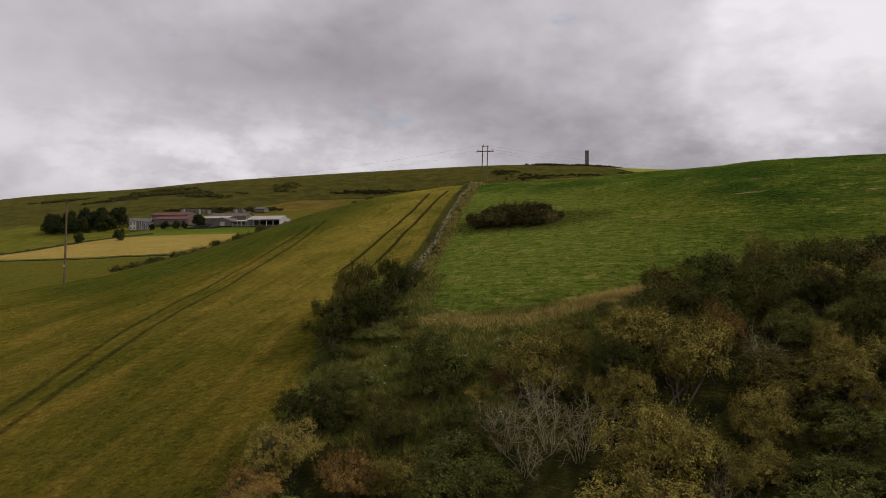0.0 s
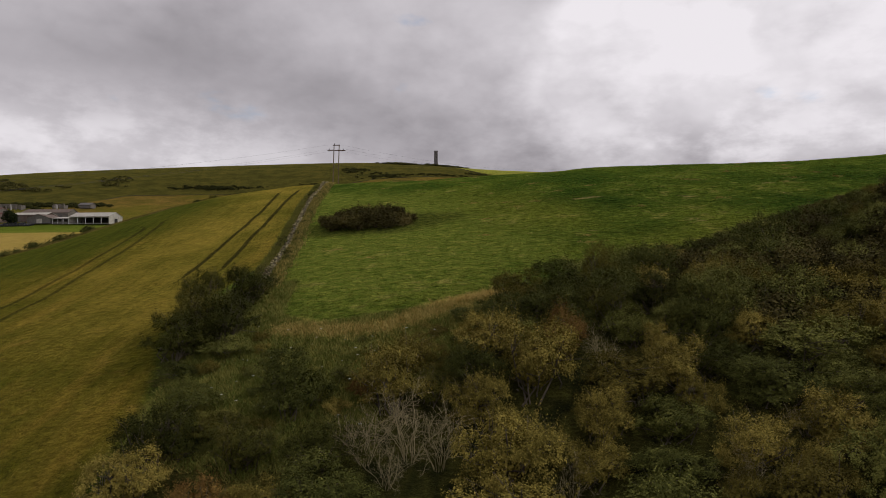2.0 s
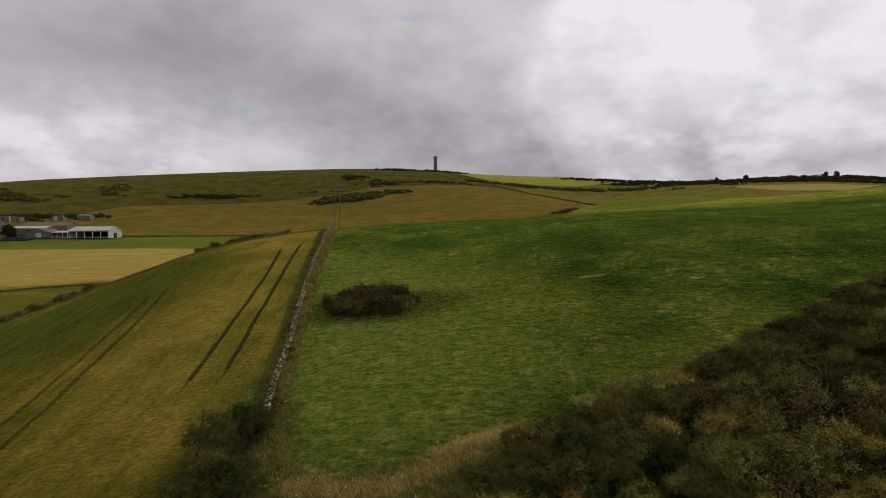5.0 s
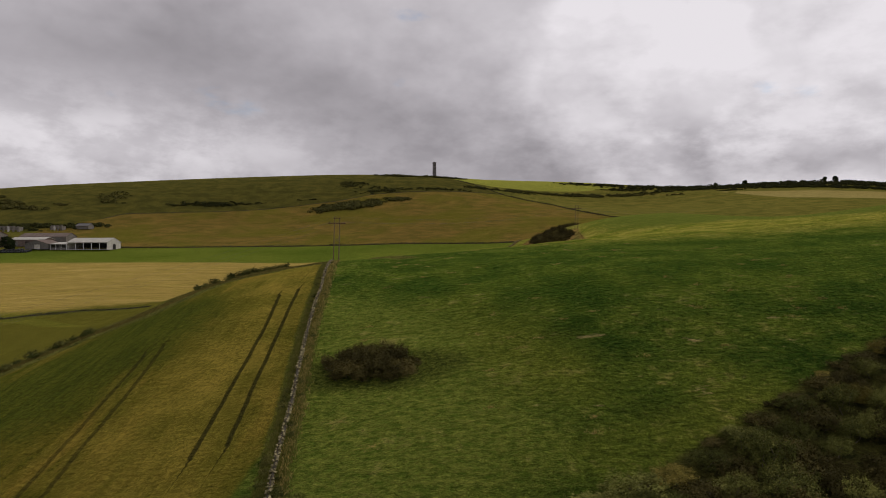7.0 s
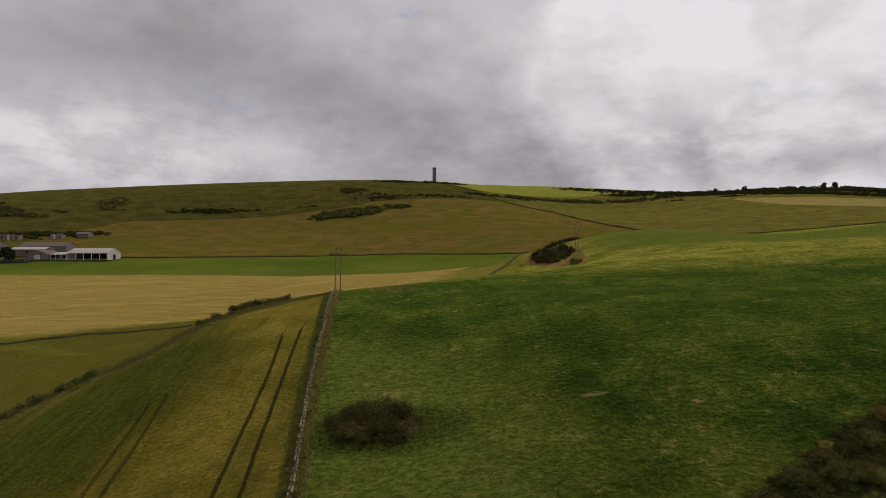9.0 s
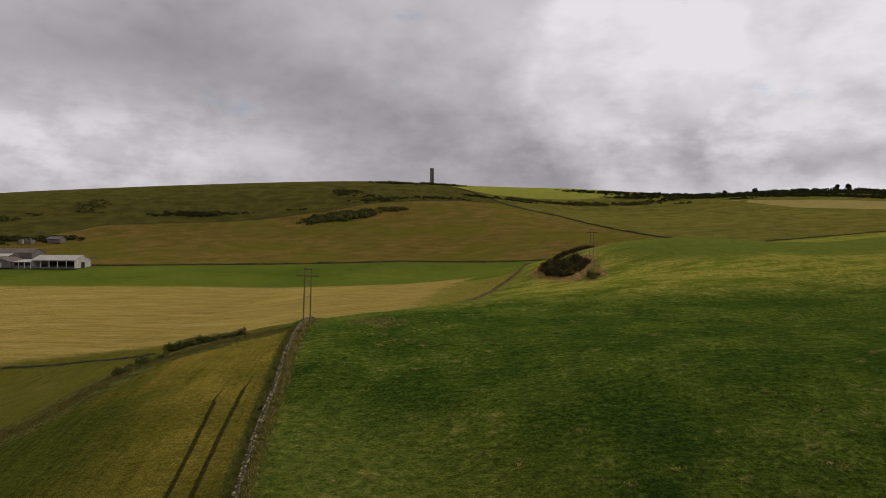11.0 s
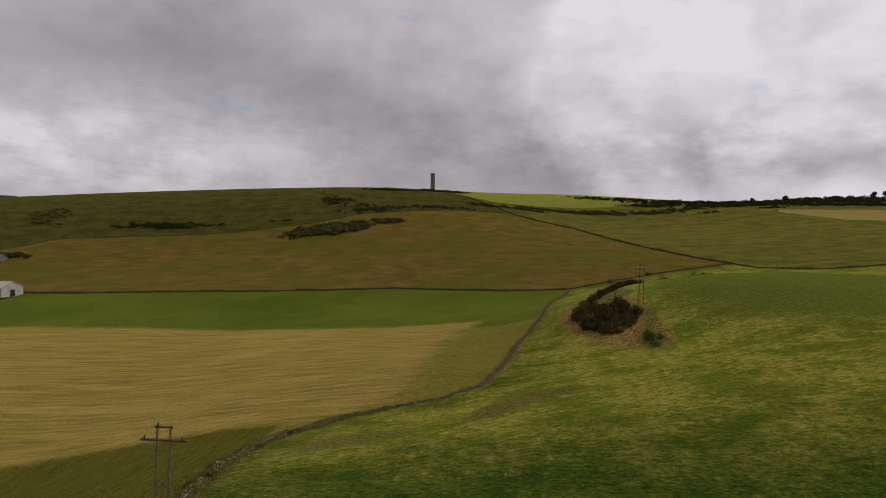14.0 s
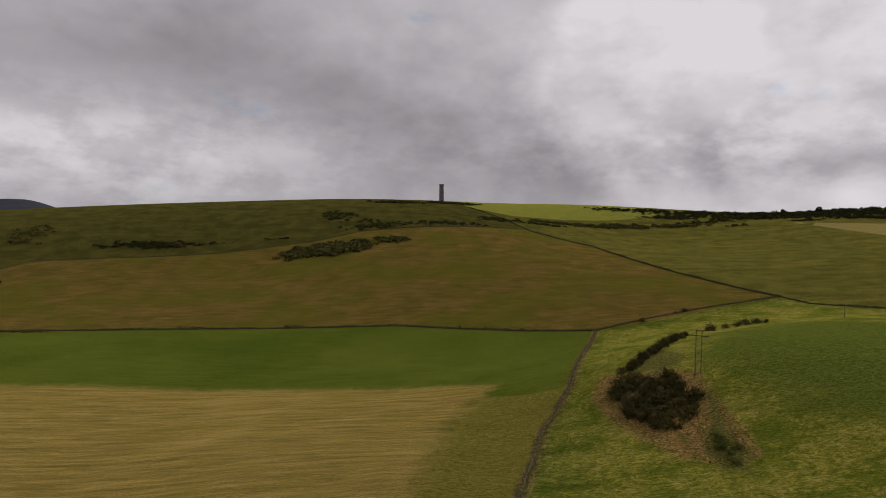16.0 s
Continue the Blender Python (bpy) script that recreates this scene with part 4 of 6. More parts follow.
for x, y, s in [(90, 359, 1.1), (97, 363, 0.7), (101, 364, 0.8), (105, 365, 0.9), (109, 366, 0.9), (112, 366, 0.6), (82, 412, 0.8), (104, 425, 0.7)]:
    plant("thicket", x, y, s, 0.9, "gorse belt behind the knoll")

# hedge along the barley: low brambles all along, taller bushes in three stretches
for (ax, ay), (bx, by) in zip(BARLEY_HEDGE[:-1], BARLEY_HEDGE[1:]):
    n = int(math.hypot(bx - ax, by - ay) / 1.15)
    for k in range(n):
        f = (k + rng_p.random()) / n
        x, y = ax + (bx - ax) * f + rng_p.uniform(-0.3, 1.6), ay + (by - ay) * f + rng_p.uniform(0.2, 2.2)
        tall_bush = y < 113.5 or 131.5 < y < 138.5
        plant("bramble", x, y, rng_p.uniform(0.42, 0.66) if tall_bush else rng_p.uniform(0.18, 0.30), 0.85 if tall_bush else 0.6, "hedge beside the barley")
for k in range(13):      # a thicker run on the far side of the bank
    f = k / 12
    plant("bramble", -47.0 + 10.5 * f + rng_p.uniform(-0.5, 0.5), 146.0 + 5.0 * f + rng_p.uniform(-0.7, 0.7), rng_p.uniform(0.5, 0.75), 0.8, "hedge beside the barley")
for k in range(70):
    f = rng_p.random() ** 1.8
    x, y = np.interp(f * 112, *zip(*[(s, p[0]) for s, p in zip(range(0, 113, 12), WALL)])), np.interp(f * 112, *zip(*[(s, p[1]) for s, p in zip(range(0, 113, 12), WALL)]))
    plant("bramble", float(x) + rng_p.choice((-0.9, -0.7, -0.7, 0.6, 0.9)), float(y), rng_p.uniform(0.12, 0.36), 0.8, "brambles along the stone wall")


for k in range(46):      # and over the first bends of the valley wall
    (ax, ay), (bx, by) = VALLEY_WALL[k % 4], VALLEY_WALL[k % 4 + 1]
    f = rng_p.random()
    plant("bramble", ax + (bx - ax) * f + rng_p.uniform(-1.3, 0.7), ay + (by - ay) * f + rng_p.uniform(-0.5, 0.5), rng_p.uniform(0.15, 0.40), 0.8, "brambles along the valley wall")


# ---- a bare dead bush, and other leafless twigs ----
def make_dead_bush(seed, r, h, count):
    rng = np.random.default_rng(seed)
    paths, radii = [], []

    def grow(p, d, length, rad, depth):
        pts = [p]
        for i in range(4):
            d = unit(d + rng.normal(0, 0.22, 3) + np.array([0, 0, 0.05]))
            pts.append(pts[-1] + d * length / 4)
        paths.append(pts)
        radii.append((rad, rad * 0.45))
        if depth:
            for k in range(rng.integers(3, 5)):
                i = rng.integers(2, 5)
                grow(pts[i], unit(d + rng.normal(0, 0.62, 3)), length * rng.uniform(0.45, 0.7), rad * 0.58, depth - 1)

    for k in range(count):
        a = rng.uniform(0, 6.28)
        grow(np.array([math.cos(a) * r * 0.15, math.sin(a) * r * 0.15, -0.1]), unit(np.array([math.cos(a) * r, math.sin(a) * r, h * 1.6])), h * rng.uniform(0.45, 0.65), 0.026, 3)
    e = thing("dead_bush", Matrix(), "leafless grey-brown dead bush with tangled twigs", "shrub", "bare bushes")
    v, f = tubes(paths, radii, 3)
    child("branch", mesh_np("branch", v, f, TWIG), e)
    return e


dead = make_dead_bush(5, 1.9, 3.4, 11)
for i, (x, y, s) in enumerate([(-0.4, 28.6, 1.0), (-2.4, 28.4, 0.8), (0.9, 27.8, 0.75), (-1.3, 26.8, 0.6), (9.8, 35.4, 0.6), (13.6, 25.6, 0.6), (17.5, 29.0, 0.55), (6.2, 25.4, 0.5)]):
    m = pose(x, y, ground_z(x, y), 0, 0, 70 * i)
    ob = dead if i == 0 else copy_thing(dead, m)
    ob.matrix_basis = m
    ob.scale = (s, s, s)


# ---- grasses ----
def blades(name, x, y, height, width, mat, label, category, seed, lean=0.35, per=3):
    """Tufts of upright blades, a few to a tuft, over the places given."""
    rng = np.random.default_rng(seed)
    x, y = np.repeat(x, per), np.repeat(y, per)
    n = len(x)
    x, y = x + rng.normal(0, 0.10, n), y + rng.normal(0, 0.10, n)
    z = heights(x, y) - 0.04
    a = rng.uniform(0, 2 * math.pi, n)
    w = rng.uniform(0.6, 1.3, n) * width
    h = rng.uniform(0.55, 1.25, n) * height
    la = rng.uniform(0, 2 * math.pi, n)
    tip = np.stack([x + np.cos(la) * h * lean * rng.uniform(0, 1, n), y + np.sin(la) * h * lean * rng.uniform(0, 1, n), z + h], 1)
    p0 = np.stack([x - np.cos(a) * w / 2, y - np.sin(a) * w / 2, z], 1)
    p1 = np.stack([x + np.cos(a) * w / 2, y + np.sin(a) * w / 2, z], 1)
    v = np.stack([p0, p1, tip], 1).reshape(-1, 3)
    return tagged(new(name, mesh_np(name, v, np.arange(3 * n).reshape(-1, 3), mat)), label, category, kind="stuff")


def along(line, n, side, seed, shift=0.0):
    rng = np.random.default_rng(seed)
    pts = np.array(line, float)
    seg = np.linalg.norm(np.diff(pts, axis=0), axis=1)
    s = np.concatenate([[0], np.cumsum(seg)])
    q = rng.uniform(0, s[-1], n)
    return np.interp(q, s, pts[:, 0]) + rng.normal(0, side, n) + shift, np.interp(q, s, pts[:, 1]) + rng.normal(0, side, n)


def over(x0, x1, y0, y1, n, seed, poly=None, margin=0.0):
    rng = np.random.default_rng(seed)
    x, y = rng.uniform(x0, x1, n), rng.uniform(y0, y1, n)
    if poly:
        k = signed(x, y, poly) > margin
        x, y = x[k], y[k]
    return x, y


gx_, gy_ = along(PASTURE_EDGE[1:8], 5200, 0.55, 21)
blades("seed_grass", gx_, gy_ + 0.9, 0.30, 0.07, LEAF["hay"], "bleached seed grass along the pasture edge", "grass", 22, 1.4)
gx_, gy_ = over(-15, 6, 27, 56, 46000, 23, WEEDS, -0.5)
blades("nettles", gx_, gy_, 0.30, 0.075, LEAF["nettle"], "rank green nettles and weeds between the shrubs", "weeds", 24, 1.3)
gx_, gy_ = along(WALL, 11000, 0.45, 25, 0.85)
gx2, gy2 = along(WALL, 9000, 0.35, 26, -0.8)
blades("wall_straw", gx_[::5], gy_[::5], 0.45, 0.06, LEAF["hay"], "bleached grass stems along the stone wall", "grass", 47, 0.9)
blades("wall_grass", np.r_[gx_ - 0.05, gx2], np.r_[gy_, gy2], 0.34, 0.075, LEAF["verge"], "long grass growing against the stone wall", "grass", 27)
gx_, gy_ = along(VALLEY_WALL, 5200, 0.55, 28, 0.2)
blades("ditch_straw", gx_[::2], gy_[::2], 0.44, 0.10, LEAF["hay"], "bleached grass stems along the valley wall", "grass", 48, 0.9)
blades("ditch_grass", gx_, gy_, 0.40, 0.10, LEAF["verge"], "rank grass along the valley wall", "grass", 29)
gx_, gy_ = over(28, 70, 244, 322, 2800, 30, BRACKEN, 0.4)
blades("bracken_fronds", gx_, gy_, 0.34, 0.20, LEAF["bracken"], "brown dying bracken around the thicket", "bracken", 31, 1.6)
gx_, gy_ = along(VALLEY_WALL[:5], 3600, 0.9, 49, -0.4)
blades("valley_nettles", gx_, gy_, 0.45, 0.12, LEAF["nettle"], "dark nettles smothering the valley wall", "weeds", 50, 0.8)
gx_, gy_ = over(0, 30, 190, 217, 800, 32, RUSHES, 0.3)
blades("rush_tufts", gx_, gy_, 0.24, 0.16, LEAF["weed"], "brown rushes in a damp hollow", "rushes", 33, 0.5)
gx_, gy_ = along(BARLEY_HEDGE, 9000, 1.3, 34)
blades("hedge_grass", gx_ + 0.8, gy_ + 1.2, 0.40, 0.07, LEAF["weed"], "long grass along the hedge", "grass", 35)


def pasture_tufts():
    x, y = over(-14, 75, 44, 150, 40000, 36)
    k = (signed(x, y, SCRUBLAND) < -0.5) & (x > np.interp(y, [p[1] for p in WALL], [p[0] for p in WALL]) + 1)
    rng = np.random.default_rng(37)
    k &= rng.uniform(0, 1, len(x)) < np.clip(1.5 - y / 130, 0.0, 1)
    return blades("turf_tussocks", x[k], y[k], 0.10, 0.20, LEAF["turf"], "tussocky pasture grass", "grass", 38, 1.8, 2)


pasture_tufts()
gx_, gy_ = over(-18, -5, 144, 158, 500, 51, ROUGH, 0.2)
blades("nettle_patch", gx_, gy_, 0.40, 0.16, LEAF["nettle"], "dark nettle patch on the brow of the pasture", "weeds", 52, 0.6)


def standing_barley():
    x, y = over(-66, -14, 18, 135, 70000, 39, BARLEY, 0.1)
    d = np.minimum.reduce([seg_dist(x, y, l) for l in TRAMS])
    rng = np.random.default_rng(40)
    k = (d > 0.30) & (rng.uniform(0, 1, len(x)) < np.clip(1.5 - y / 62, 0.0, 1))
    return blades("barley_stalks", x[k], y[k], 0.12, 0.07, LEAF["barley"], "ripening barley standing in rows between wheel tracks", "barley", 41, 1.1, 2)


standing_barley()


def pale_tufts():
    """Bleached clumps of dead grass dotted over the pasture."""
    rng = np.random.default_rng(61)
    cx = np.r_[rng.uniform(-12, 60, 70), [-11.4, -9.1, -9.5, -3.4, -7.4, -5.0, 5.0, 13.0, 10.4, 9.0, 17.0]]
    cy = np.r_[rng.uniform(60, 170, 70), [140.7, 139.7, 133.9, 121.7, 136.0, 135.7, 88.2, 84.8, 82.3, 86.0, 90.3]]
    n = 26
    r = np.abs(rng.normal(0, 0.45, (len(cx), n)))
    a = rng.uniform(0, 6.28, (len(cx), n))
    return blades("dead_grass", (cx[:, None] + r * np.cos(a) * 1.6).ravel(), (cy[:, None] + r * np.sin(a)).ravel(), 0.16, 0.10, LEAF["hay"], "bleached clumps of dead grass dotted over the pasture", "grass", 62, 1.8)


pale_tufts()

# white umbels of cow parsley in the weeds
umb = random.Random(8)
umbels = []
for k in range(40):
    x, y = umb.uniform(-11.5, -2.5), umb.uniform(30, 43)
    if umb.random() < 0.15:
        x, y = umb.uniform(-2, 5), umb.uniform(36, 44)
    if edge_gap(x, y) < 0.3:
        continue
    if not umbels:
        e = thing("cow_parsley", Matrix(), "cow parsley stalk with a flat white flower head", "flower", "white umbels")
        v, f = tubes([[(0, 0, -0.05), (0.02, 0, 0.5), (0, 0.03, 1.0)]], [(0.012, 0.006)], 4)
        child("stalk", mesh_np("stalk", v, f, LEAF["weed"]), e)
        bm = bmesh.new()
        for j in range(9):
            a, q = j * 2.4, 0.028 * math.sqrt(j) * 1.4
            bmesh.ops.create_icosphere(bm, subdivisions=1, radius=0.030, matrix=Matrix.Translation((math.cos(a) * q, math.sin(a) * q, 1.02 - q * 0.15)) @ Matrix.Diagonal((1, 1, 0.5, 1)))
        part("flower_head", bm, PETAL, e, "white flower head")
        umbels.append(e)
        e.matrix_basis = pose(x, y, ground_z(x, y))
        e.scale = (0.6, 0.6, 0.6)
    else:
        c = copy_thing(umbels[0], pose(x, y, ground_z(x, y), 0, 0, umb.uniform(0, 360)))
        c.scale = [umb.uniform(0.45, 0.8)] * 3


# ---- stone walls ----
def stone_material(name, lo, hi):
    m, t, b = material(name, 0.9, 0.2)
    pos = t.nodes.new("ShaderNodeNewGeometry").outputs["Position"]
    info = t.nodes.new("ShaderNodeObjectInfo").outputs["Random"]
    isl = t.nodes.new("ShaderNodeNewGeometry").outputs["Random Per Island"]
    f = mth(t, "FRACT", mth(t, "ADD", info, isl))
    col = mixc(t, f, lo, hi)
    lichen = step_mask(t, noise_tex(t, pos, 2.2, 5, 0.65), 0.52, 0.66)
    col = mixc(t, mth(t, "MULTIPLY", lichen, 0.6), col, mixc(t, 0.5, hi, (0.33, 0.285, 0.16)))
    moss = step_mask(t, noise_tex(t, pos, 0.7, 5, 0.6), 0.56, 0.70)
    col = mixc(t, mth(t, "MULTIPLY", moss, 0.6), col, (0.07, 0.075, 0.025))
    t.links.new(col, b.inputs["Base Color"])
    bump(t, b, noise_tex(t, pos, 9, 6, 0.7), 0.04, 0.8)
    return m


STONE = stone_material("field_stone", (0.078, 0.064, 0.032), (0.33, 0.282, 0.145))
DARK_STONE = stone_material("mossy_stone", (0.024, 0.028, 0.010), (0.088, 0.082, 0.032))
SOIL = plain_material("wall_core", (0.045, 0.038, 0.028), (0.10, 0.085, 0.060), 1.5)


def stone_mesh(seed):
    """A rough field stone about one metre across, to be scaled."""
    r = random.Random(seed)
    bm = bmesh.new()
    bmesh.ops.create_icosphere(bm, subdivisions=1, radius=0.56)
    for v in bm.verts:
        v.co = Vector([max(-0.5, min(0.5, c * 1.15)) for c in v.co]) * r.uniform(0.84, 1.08)
    me = bpy.data.meshes.new("stone")
    bm.to_mesh(me)
    bm.free()
    me.materials.append(STONE)
    return me


STONES = [stone_mesh(k) for k in range(8)]
STONE_V = [np.array([v.co for v in m.vertices]) for m in STONES]
STONE_F = [np.array([p.vertices[:] for p in m.polygons]) for m in STONES]


def wall_points(line, step):
    pts = np.array(line, float)
    seg = np.linalg.norm(np.diff(pts, axis=0), axis=1)
    s = np.concatenate([[0], np.cumsum(seg)])
    q = np.arange(0, s[-1], step)
    return np.interp(q, s, pts[:, 0]), np.interp(q, s, pts[:, 1]), q


def stone_wall(name, line, label, height, thick, size, seed, singles=0, gaps=0.0, stone=None):
    """A dry stone wall: a dark core, faces of stones, and cope stones on top."""
    r = random.Random(seed)
    e = thing(name, Matrix(), label, "stone wall", kind="structure")
    x, y, q = wall_points(line, 1.5)
    x, y = np.append(x, line[-1][0]), np.append(y, line[-1][1])
    t = unit(np.stack([np.gradient(x), np.gradient(y)], 1))
    nrm = np.stack([-t[:, 1], t[:, 0]], 1)
    z = heights(x, y)
    k = len(x)
    up = height * 0.42
    prof = [(-thick * 0.42, -0.3), (-thick * 0.30, up), (thick * 0.30, up), (thick * 0.42, -0.3)]
    v = np.stack([np.stack([x + nrm[:, 0] * o, y + nrm[:, 1] * o, z + h], 1) for o, h in prof], 1).reshape(-1, 3)
    f = [(4 * i + j, 4 * i + j + 1, 4 * i + j + 5, 4 * i + j + 4) for i in range(k - 1) for j in range(3)]
    child("wall_core", mesh_np("wall_core", v, f, SOIL), e, "earth and rubble core")
    V, F, base, made = [], [], 0, 0
    xs, ys, qs = wall_points(line, size * 1.05)
    ts = unit(np.stack([np.gradient(xs), np.gradient(ys)], 1))
    zs = heights(xs, ys)
    courses = max(2, round(height / (size * 0.72)))
    for i in range(len(xs)):
        ang = math.atan2(ts[i, 1], ts[i, 0])
        slump = 0.50 + 0.60 * (0.5 + 0.5 * math.sin(qs[i] * 0.21 + seed) * math.sin(qs[i] * 0.063 + 1.3 * seed))
        for c in range(courses + 1):
            cope = c == courses
            for side in ((0,) if cope else (-1, 1)):
                if r.random() < gaps + (0.35 if cope else 0):
                    continue
                h = (c + 0.45) / courses * height * slump
                w = thick * (0.42 - 0.12 * c / courses)
                lx = r.uniform(-0.4, 0.4) * size
                h += r.uniform(-0.10, 0.08) * height
                big = r.uniform(0.6, 1.25)
                sc = (size * big * r.uniform(0.9, 1.35), thick * (0.62 if cope else 0.46) * r.uniform(0.8, 1.3), height / courses * big * r.uniform(0.6, 1.15))
                m = Matrix.Translation((xs[i] + ts[i, 0] * lx - ts[i, 1] * w * side, ys[i] + ts[i, 1] * lx + ts[i, 0] * w * side, zs[i] + h)) @ \
                    Euler((r.uniform(-0.4, 0.4), r.uniform(-0.4, 0.4), ang + r.uniform(-0.6, 0.6))).to_matrix().to_4x4() @ Matrix.Diagonal((*sc, 1))
                g = r.randrange(len(STONES))
                if made < singles:
                    ob = child("stone", STONES[g], e)
                    ob.matrix_basis = m
                    made += 1
                    continue
                a = np.array(m)
                V.append(STONE_V[g] @ a[:3, :3].T + a[:3, 3])
                F.append(STONE_F[g] + base)
                base += len(STONE_V[g])
    child("stonework", mesh_np("stonework", np.concatenate(V), np.concatenate(F), stone or STONE), e, kind="stuff")
    return e


stone_wall("dry_stone_wall", WALL, "tumbledown dry stone wall between barley and pasture", 0.66, 0.48, 0.36, 1, singles=300, gaps=0.50)
stone_wall("valley_wall", VALLEY_WALL, "overgrown stone wall winding down to the valley", 0.65, 0.5, 0.46, 2, gaps=0.42, stone=stone_material("ditch_stone", (0.070, 0.058, 0.028), (0.235, 0.195, 0.095)))
stone_wall("far_wall", FAR_WALL, "dark stone wall along the foot of the hill", 0.8, 0.45, 0.7, 3, stone=DARK_STONE)
stone_wall("upper_wall", UPPER_WALL, "stone wall across the upper pasture", 0.7, 0.45, 0.7, 4, gaps=0.1, stone=DARK_STONE)
stone_wall("lane_wall", LANE, "dark overgrown bank along a farm lane", 0.4, 0.5, 0.6, 8, stone=DARK_STONE)
stone_wall("gold_wall", GOLD_WALL, "dark overgrown wall beside the hay field", 0.9, 0.6, 0.8, 9, stone=DARK_STONE)
stone_wall("hill_wall", DIAG_WALL, "dark stone wall climbing the hill", 0.9, 0.5, 0.8, 5, stone=DARK_STONE)
stone_wall("track_wall", TRACK, "low broken wall along a hill track", 0.5, 0.5, 0.8, 6, gaps=0.35, stone=DARK_STONE)


# ---- solids ----
def box(bm, x0, x1, y0, y1, z0, z1, bevel=0.0):
    r = bmesh.ops.create_cube(bm, size=1, matrix=Matrix.Translation(((x0 + x1) / 2, (y0 + y1) / 2, (z0 + z1) / 2)) @ Matrix.Diagonal((x1 - x0, y1 - y0, z1 - z0, 1)))
    if bevel:
        es = list({e for v in r["verts"] for e in v.link_edges})
        bmesh.ops.bevel(bm, geom=es, offset=bevel, segments=1, affect="EDGES")


def boxes(*rows, bevel=0.0):
    bm = bmesh.new()
    for row in rows:
        box(bm, *row, bevel=bevel)
    return bm


def rod(bm, a, b, r0, r1=None, sides=10):
    a, b = Vector(a), Vector(b)
    d = b - a
    m = Matrix.Translation((a + b) / 2) @ d.to_track_quat("Z", "Y").to_matrix().to_4x4()
    bmesh.ops.create_cone(bm, cap_ends=True, segments=sides, radius1=r0, radius2=r0 if r1 is None else r1, depth=d.length, matrix=m)


def rods(*rows, sides=10):
    bm = bmesh.new()
    for row in rows:
        rod(bm, *row, sides=sides)
    return bm


POLE = plain_material("weathered_pole", (0.095, 0.070, 0.034), (0.21, 0.160, 0.082), 2.0)
STEEL = plain_material("dull_steel", (0.040, 0.037, 0.034), (0.085, 0.08, 0.075), 4.0, 0.6, 0.004, 0.4)
RUSTY = plain_material("rusty_steel", (0.070, 0.036, 0.022), (0.150, 0.085, 0.055), 4.0, 0.8, 0.004, 0.2)
GLAZE = plain_material("brown_insulator", (0.035, 0.022, 0.016), (0.06, 0.04, 0.03), 6.0, 0.3, 0.002, 0.5)
SIGN = plain_material("warning_plate", (0.50, 0.40, 0.10), (0.56, 0.46, 0.14), 5.0, 0.5, 0.002)


# ---- power line ----
LINE = [(-67.0, 71.5), (-25.1, 154.5), (59.5, 289.0), (163.0, 420.0)]


def twin_pole(x, y, turn, label):
    """Two legs with a short top beam and a long cross-arm; turn is the way of the line."""
    e = thing("power_pole", pose(x, y, ground_z(x, y), 0, 1.6, turn), label, "power pole", "power line poles")
    for s in (-1, 1):
        part("leg", rods(((0.64 * s, 0, -0.6), (0.62 * s, 0, 10.5), 0.15, 0.10)), POLE, e)
    part("top_beam", boxes((-0.85, 0.85, -0.12, -0.02, 10.28, 10.44), bevel=0.01), RUSTY, e)
    part("cross_arm", boxes((-2.15, 2.15, -0.14, -0.02, 9.05, 9.23), (-2.15, 2.15, 0.02, 0.14, 9.05, 9.23), bevel=0.01), RUSTY, e)
    for px in (-1.75, 1.75):
        part("insulator", rods(((px, -0.1, 9.2), (px, -0.1, 9.55), 0.09, 0.06)), GLAZE, e)
    part("insulator", rods(((-0.5, -0.1, 10.42), (-0.5, -0.1, 10.78), 0.09, 0.06)), GLAZE, e)
    part("brace", rods(((-0.62, 0.1, 4.6), (0.62, 0.1, 5.7), 0.035)), STEEL, e)
    part("brace", rods(((0.62, 0.1, 4.6), (-0.62, 0.1, 5.7), 0.035)), STEEL, e)
    return e


def single_pole(name, x, y, h, label, group):
    e = thing(name, pose(x, y, ground_z(x, y), 0, 1.6, 0), label, "power pole", group)
    part("shaft", rods(((0, 0, -0.5), (0, 0, h), 0.16, 0.105)), POLE, e)
    part("pole_cap", rods(((0, 0, h), (0, 0, h + 0.06), 0.12, 0.10)), STEEL, e)
    part("insulator", rods(((0.14, 0, h - 0.25), (0.14, 0, h + 0.12), 0.07, 0.05)), GLAZE, e)
    part("number_plate", boxes((-0.09, 0.09, -0.17, -0.14, 2.2, 2.5)), SIGN, e)
    return e


def heading(a, b):
    return math.degrees(math.atan2(b[1] - a[1], b[0] - a[0])) - 90


single_pole("timber_pole", *LINE[0], 10.8, "tall weathered timber pole at the barley edge", "power line poles")
twin_pole(*LINE[1], -4, "twin-legged timber power pole beside the stone wall")
twin_pole(*LINE[2], -22, "twin-legged timber power pole on the bracken knoll")
single_pole("timber_pole", 139.5, 366, 5.0, "short timber pole standing in the upper pasture", "field poles")


